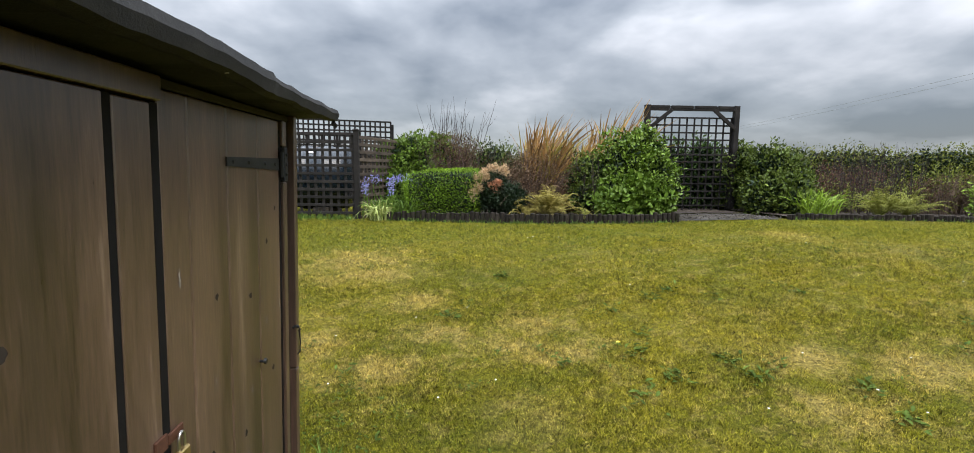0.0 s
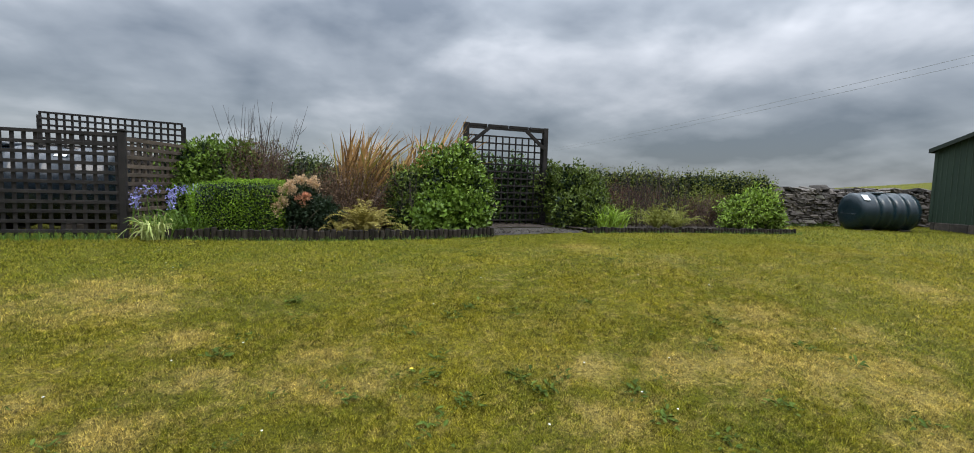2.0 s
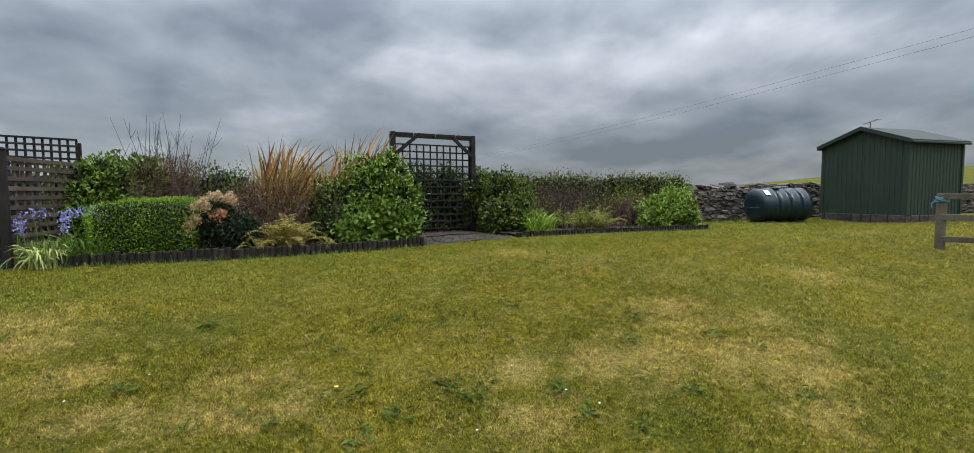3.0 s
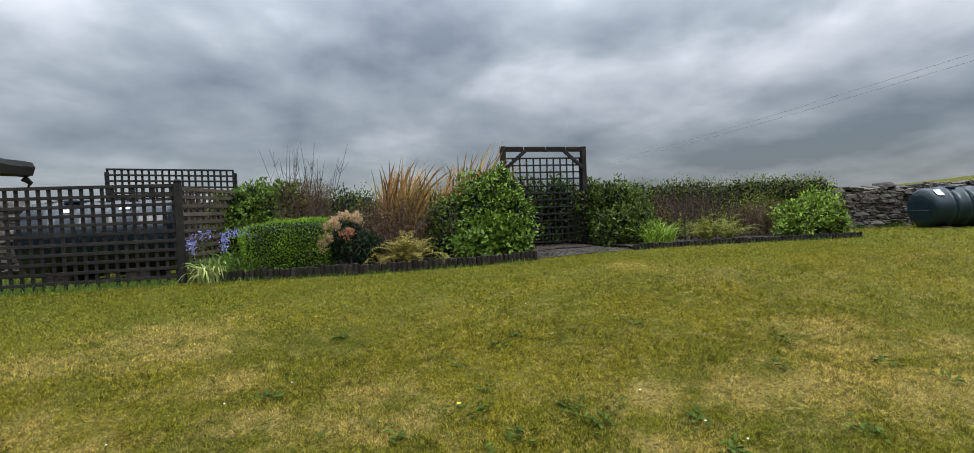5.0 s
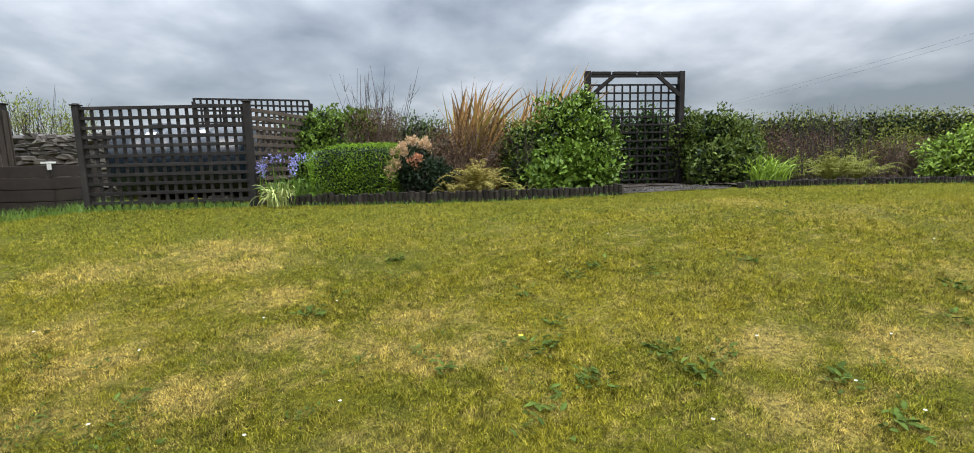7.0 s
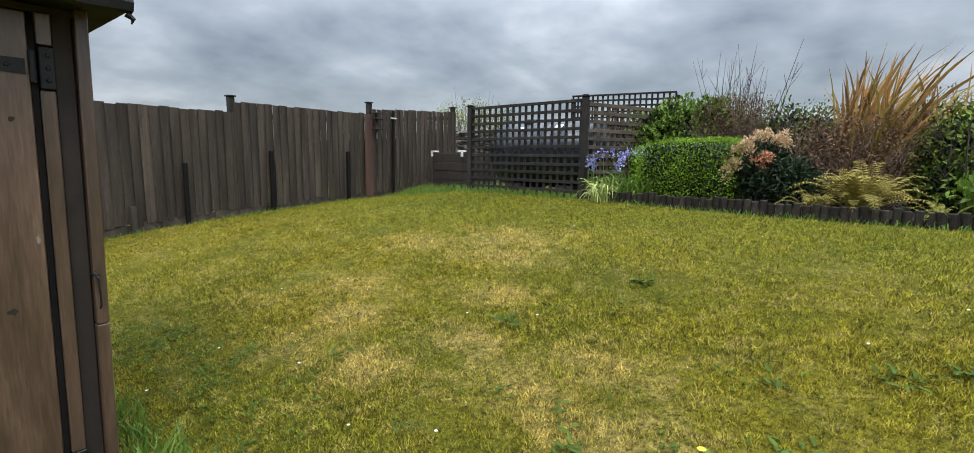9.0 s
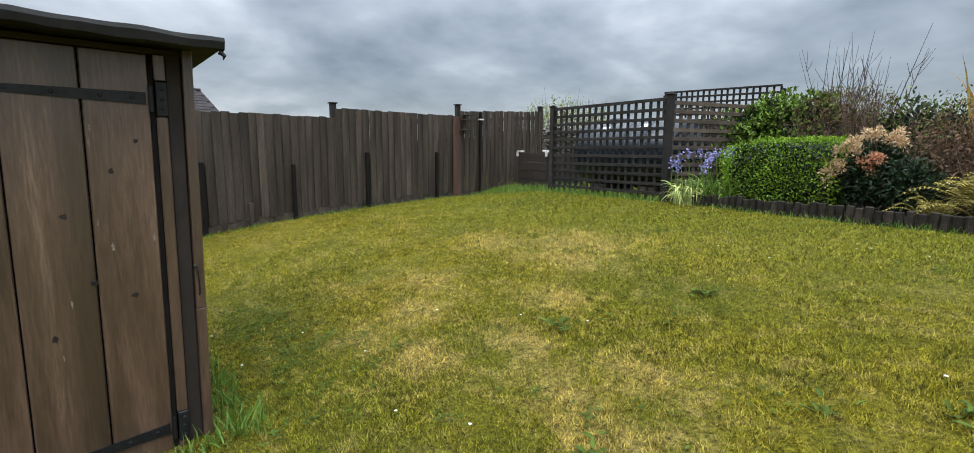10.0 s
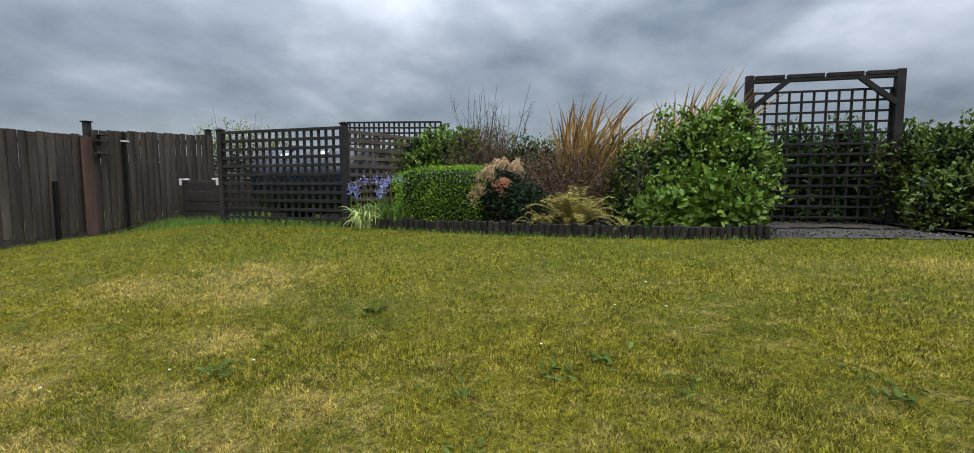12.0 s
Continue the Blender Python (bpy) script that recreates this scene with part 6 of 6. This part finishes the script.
# ivy and mixed growth over the wall
blobs = []
r_ = random.Random(12)
x = 7.0
while x < 12.6:
    blobs.append((x, wall_y(x) - 0.05, 1.82 + r_.uniform(-0.05, 0.07), 0.5, 0.34, 0.46))
    if x > 7.8:
        blobs.append((x + 0.1, wall_y(x) - 0.30, 1.10 + r_.uniform(-0.06, 0.06), 0.42, 0.24, 0.36))
    blobs.append((x + 0.2, wall_y(x) - 0.22, 1.42 + r_.uniform(-0.08, 0.08), 0.42, 0.3, 0.42))
    x += 0.45
shrub("ivy_hedge", "olive green ivy and shrubs grown over the stone wall", "hedge", blobs, 25000, (0.048, 0.62), "ivyleaf", 121, inner="darkshadeleaf", shell=0.3, lump=0.3, stems=30)
blobs = [(x_, wall_y(x_) - 0.15, 1.45, 0.5, 0.3, 0.55) for x_ in (-0.2, 0.6, 1.4, 2.2, 3.0, 3.6)]
shrub("ivy_hedge", "dark ivy over the stone wall behind the border", "hedge", blobs, 4200, (0.05, 0.62), "shrubleaf", 122, inner="darkshadeleaf", shell=0.3, stems=20)
G6 = gz(8, 8.5)
rt, roff = shrub("red_stem_shrub", "red-brown shrub of dry stems along the wall", "shrub", [(7.2, 8.7, G6 + 0.5, 0.5, 0.35, 0.50), (8.0, 8.75, G6 + 0.48, 0.6, 0.35, 0.50), (8.9, 8.5, G6 + 0.36, 0.5, 0.35, 0.38)], 5200, (0.036, 0.42), "redleaf", 131, shell=0.4, stems=40, stem_mat="twig")
twig_fan(rt, roff, (7.9, 8.7), 130, 1.35, 0.16, 132, "dark_twig", 0.0055, foot_spread=0.8, forks=2)
dt, dtoff = shrub("dry_shrub", "pale brown dry shrub beside the leafy bush", "shrub", [(9.1, 8.35, G6 + 0.36, 0.55, 0.3, 0.38), (9.7, 8.4, G6 + 0.40, 0.5, 0.3, 0.42)], 4200, (0.036, 0.42), "deadleaf", 133, shell=0.4, stems=30, stem_mat="twig")
twig_fan(dt, dtoff, (9.3, 8.4), 80, 0.80, 0.3, 134, "twig", 0.005, foot_spread=0.5)
op_, od_, og_ = blob_points([(7.3, 8.45, G6 + 0.3, 0.6, 0.25, 0.32), (8.4, 8.45, G6 + 0.35, 0.7, 0.25, 0.35), (9.3, 8.4, G6 + 0.6, 0.6, 0.25, 0.4)], 2600, 135, 0.4, 0.4)
leaves("olive_leaves", rt, M["ivyleaf"], op_ - roff, od_ + og_.normal(size=od_.shape) * 0.6, od_, 0.042, 0.024)
fern("yellow-green fern at the edge of the far border", (7.45, 7.8), 60, 0.74, 141, "fern_green", 0.42)
fern("yellow-green fern at the edge of the far border", (8.0, 7.85), 55, 0.72, 142, "fern_green", 0.42)
off = np.array([6.25, 7.75, gz(6.25, 7.75)])
t = thing("day_lily", "bright green clump of narrow strap leaves", "plant", off)
straps("strap_leaves", t, off, (6.25, 7.75), 190, 0.62, 0.022, 151, "lime_blade", 0.38, 0.40, 0.24)
G7 = gz(10.3, 7.6)
shrub("lime_bush", "rounded lime green leafy bush at the end of the border", "shrub", [(9.72, 7.7, G7 + 0.42, 0.55, 0.45, 0.42), (10.2, 7.7, G7 + 0.50, 0.48, 0.42, 0.46), (9.42, 7.55, G7 + 0.26, 0.35, 0.3, 0.28), (10.38, 7.5, G7 + 0.26, 0.3, 0.3, 0.28)], 4300, (0.075, 0.55), "limeleaf", 161, inner="shrubleaf", shell=0.25, lump=0.35)

# the open willow beyond the wall
wt, woff = shrub("willow_bush", "sparse yellow-green willow bush behind the wall", "bush", [(-9.0, 13.3, 2.60, 0.7, 0.6, 0.6), (-8.1, 13.4, 2.66, 0.7, 0.6, 0.6), (-7.2, 13.6, 2.5, 0.55, 0.5, 0.48)], 3600, (0.065, 0.42), "willowleaf", 171, shell=0.45, stems=40, stem_mat="twig", lump=0.4)
twig_fan(wt, woff, (-8.0, 13.4, 1.4), 70, 2.0, 0.5, 172, "dark_twig", 0.010, foot_spread=0.9, forks=3)


# ---- lawn ----
def grass_blades():
    g = np.random.default_rng(201)
    zones = [(-2.6, 5.2, 0.7, 4.4, 25000, 0.9), (-6.2, 9.0, 4.4, 7.6, 11000, 1.1), (-6.2, -2.6, 0.9, 4.4, 7500, 1.1), (5.2, 10.5, 0.2, 4.4, 5500, 1.2),
             (-6.2, -1.0, 7.6, 11.4, 2200, 1.4), (9.0, 18.5, 3.0, 9.8, 1300, 1.9), (10.5, 18.5, -3.0, 3.0, 700, 2.2)]
    P, S = [], []
    for x0, x1, y0, y1, dens, size in zones:
        n = int((x1 - x0) * (y1 - y0) * dens)
        x, y = g.uniform(x0, x1, n), g.uniform(y0, y1, n)
        keep = y < edge_y(x) + 0.0
        keep &= ~((x < -0.57) & (x > -2.25) & (y < 2.02))
        P.append(np.stack([x[keep], y[keep]], 1))
        S.append(np.full(keep.sum(), size))
    P, S = np.concatenate(P), np.concatenate(S)
    n = len(P)
    # tufts: each blade leans to the nearest of many tuft hearts, which differ in height
    cell = 0.055
    ci, cj = np.floor(P[:, 0] / cell).astype(int), np.floor(P[:, 1] / cell).astype(int)
    code = (ci * 73856093) ^ (cj * 19349663)
    tall = ((code * 2654435761) % 1000) / 1000.0
    h = (0.009 + 0.013 * g.random(n) + 0.024 * tall ** 1.5) * S ** 0.6
    long_ = g.random(n) < 0.02
    h[long_] *= 1.7
    az_ = g.uniform(0, math.tau, n)
    lean = np.abs(g.normal(size=n)) * 1.0 + 0.25
    w_ = (0.0033 + 0.0025 * g.random(n)) * S
    z = ground_z(P[:, 0], P[:, 1]) - 0.004
    base = np.stack([P[:, 0], P[:, 1], z], 1)
    d = np.stack([np.cos(az_) * lean, np.sin(az_) * lean, np.ones(n)], 1)
    d = unit(d)
    ta = g.uniform(0, math.tau, n)
    s_ = np.stack([np.cos(ta), np.sin(ta), np.zeros(n)], 1)
    V = np.stack([base + s_ * w_[:, None] / 2, base - s_ * w_[:, None] / 2, base + d * h[:, None]], 1).reshape(-1, 3)
    ob = fast_mesh("grass", V, np.arange(3 * n).reshape(-1, 3), M["blades"])
    tagged(ob, "short mown yellow-green grass with dry straw tips", "grass", kind="stuff")


grass_blades()


def tall_grass():
    """Longer uncut grass along the fence, the screens, the wall and the shed."""
    g = np.random.default_rng(211)
    V, T = [], []
    P = []
    for x, y in zip(g.normal(-6.04, 0.06, 1100), g.uniform(2.4, 10.2, 1100)):
        P.append((x, y, 0.055))
    for u in g.uniform(0, 1, 900):
        P.append((-3.5 + 2.1 * u + g.normal() * 0.03, 7.53 - 0.16 * u + g.normal() * 0.09, 0.085))
    for x, y in zip(g.uniform(-5.9, -3.6, 1500), g.normal(8.6, 0.35, 1500)):
        P.append((x, y, 0.12))
    for x, y in zip(g.normal(-0.50, 0.05, 260), g.uniform(1.0, 2.25, 260)):
        P.append((x, y, 0.07))
    for x, y in zip(g.uniform(-2.2, -0.45, 500), g.normal(2.10, 0.05, 500)):
        P.append((x, y, 0.09))
    for x in g.uniform(-0.9, 3.5, 700):
        P.append((x, float(edge_y(x)) - 0.05 + g.normal() * 0.02, 0.055))
    for x in g.uniform(5.6, 10.7, 500):
        P.append((x, float(edge_y(x)) - 0.05 + g.normal() * 0.02, 0.055))
    for x in g.uniform(10.8, 17.0, 700):
        P.append((x, wall_y(x) + g.normal() * 0.05 - 0.03, 0.12))
    P = np.array(P)
    n = len(P)
    h = P[:, 2] * g.uniform(0.5, 1.6, n)
    az_, lean = g.uniform(0, math.tau, n), np.abs(g.normal(size=n)) * 0.45
    d = unit(np.stack([np.cos(az_) * lean, np.sin(az_) * lean, np.ones(n)], 1))
    ta = g.uniform(0, math.tau, n)
    s_ = np.stack([np.cos(ta), np.sin(ta), np.zeros(n)], 1) * 0.004
    b = np.stack([P[:, 0], P[:, 1], ground_z(P[:, 0], P[:, 1]) - 0.005], 1)
    mid = b + d * h[:, None] * 0.6
    tip = b + d * h[:, None] + np.stack([np.cos(az_), np.sin(az_), np.zeros(n)], 1) * h[:, None] * 0.25
    V = np.stack([b + s_, b - s_, mid + s_ * 0.8, mid - s_ * 0.8, tip], 1).reshape(-1, 3)
    T = (np.arange(n)[:, None, None] * 5 + np.array([(0, 1, 3), (0, 3, 2), (2, 3, 4)])[None]).reshape(-1, 3)
    tagged(fast_mesh("tall_grass", V, T, M["green_blade"]), "longer uncut grass along fences and edges", "grass", kind="stuff")


tall_grass()


def lawn_weeds():
    """Flat rosettes of broad dark leaves among the grass."""
    g = np.random.default_rng(221)
    clumps = [(1.34, 3.0), (1.46, 3.19), (1.97, 3.89), (1.76, 3.78), (1.42, 3.6), (0.85, 2.93), (0.06, 3.65), (0.56, 4.4), (2.28, 3.75), (3.02, 3.7), (3.94, 3.08), (3.57, 2.77), (2.58, 2.45), (1.92, 2.82), (2.0, 2.63), (2.19, 2.74), (3.36, 2.03), (2.76, 1.87), (2.55, 2.14), (4.34, 2.58), (4.48, 2.24), (4.09, 1.65), (1.5, 2.69), (1.25, 2.6), (1.18, 2.42), (-0.6, 2.96)]
    spots = [(x, y, 1.3) for x, y in clumps]
    for k in range(170):
        x, y = g.uniform(-2.5, 5.5), g.uniform(1.8, 6.5)
        if noise.noise((x * 0.8, y * 0.8, 9)) > 0.06:
            spots.append((x, y, g.uniform(0.5, 0.95)))
    for k in range(130):
        spots.append((g.normal(-1.5, 0.6), g.normal(2.62, 0.2), g.uniform(0.4, 0.8)))
    P, A, F, L_ = [], [], [], []
    for x, y, s in spots:
        n = int(g.integers(8, 20) * (1.5 if s > 1.2 else 1))
        for k in range(n):
            az_ = g.uniform(0, math.tau)
            r0 = g.uniform(0, 0.03)
            px, py = x + r0 * math.cos(az_) + g.normal() * 0.045, y + r0 * math.sin(az_) + g.normal() * 0.045
            P.append((px, py, gz(px, py) + 0.012))
            A.append((math.cos(az_), math.sin(az_), g.uniform(0.15, 0.7)))
            F.append((g.normal() * 0.2, g.normal() * 0.2, 1))
            L_.append(0.042 * s * g.uniform(0.6, 1.2))
    L_ = np.array(L_)
    ob = leaves("lawn_weeds", None, M["weed"], np.array(P), np.array(A), np.array(F), L_, L_ * 0.42, rich=True)
    tagged(ob, "dark green broad-leaved weeds scattered in the lawn", "weeds", kind="stuff")


lawn_weeds()


def small_flower(x, y, petals, radius, mat, name, label, h):
    off = (x, y, gz(x, y))
    t = thing(name, label, "flower", off, 0, name)
    bm = bmesh.new()
    tube(bm, [(0, 0, 0), (0.003, 0, h)], [0.0015, 0.001], 4)
    part("stalk", bm, M["green_blade"], t)
    bm = bmesh.new()
    c_ = bm.verts.new((0.003, 0, h + 0.002))
    ring = [bm.verts.new((0.003 + radius * (1 if k % 2 else 0.75) * math.cos(k * math.pi / petals), radius * (1 if k % 2 else 0.75) * math.sin(k * math.pi / petals), h + 0.004)) for k in range(petals * 2)]
    for k in range(petals * 2):
        bm.faces.new((c_, ring[k], ring[(k + 1) % (petals * 2)]))
    part("petals", bm, M[mat], t)


small_flower(1.24, 3.06, 9, 0.016, "petal_yellow", "dandelion", "single yellow dandelion flower in the lawn", 0.05)
r_ = random.Random(31)
for k in range(46):
    small_flower(r_.uniform(-2.2, 5.0), r_.uniform(1.7, 6.8), 8, 0.008, "petal_white", "daisy", "tiny white daisy in the short grass", 0.035)


def path_stones():
    """Loose stones and clods along the edges of the path."""
    r = random.Random(61)
    verts, faces = [], []
    for k in range(260):
        x = r.uniform(3.6, 5.5)
        y = 7.25 + 0.12 * (x - 3.55) + abs(r.gauss(0, 0.35))
        s = r.uniform(0.008, 0.028)
        m = Matrix.Translation((x, y, gz(x, y) + 0.028 + s * 0.2)) @ Euler((r.uniform(0, 6), r.uniform(0, 6), r.uniform(0, 6))).to_matrix().to_4x4() @ Matrix.Diagonal((s, s * 0.8, s * 0.6, 1))
        me = r.choice(STONES)
        o = len(verts)
        verts += [tuple(m @ v.co) for v in me.vertices]
        faces += [tuple(o + i for i in q_.vertices) for q_ in me.polygons]
    tagged(mesh_part("path_stones", verts, faces, M["stone_joined"]), "loose small stones along the path", "gravel", kind="stuff")


path_stones()


# ---- stones of the wall nearest the lawn ----
pick = random.Random(11)
for m in WALL_PIECES:
    piece("stone", pick.choice(STONES), wall, m)
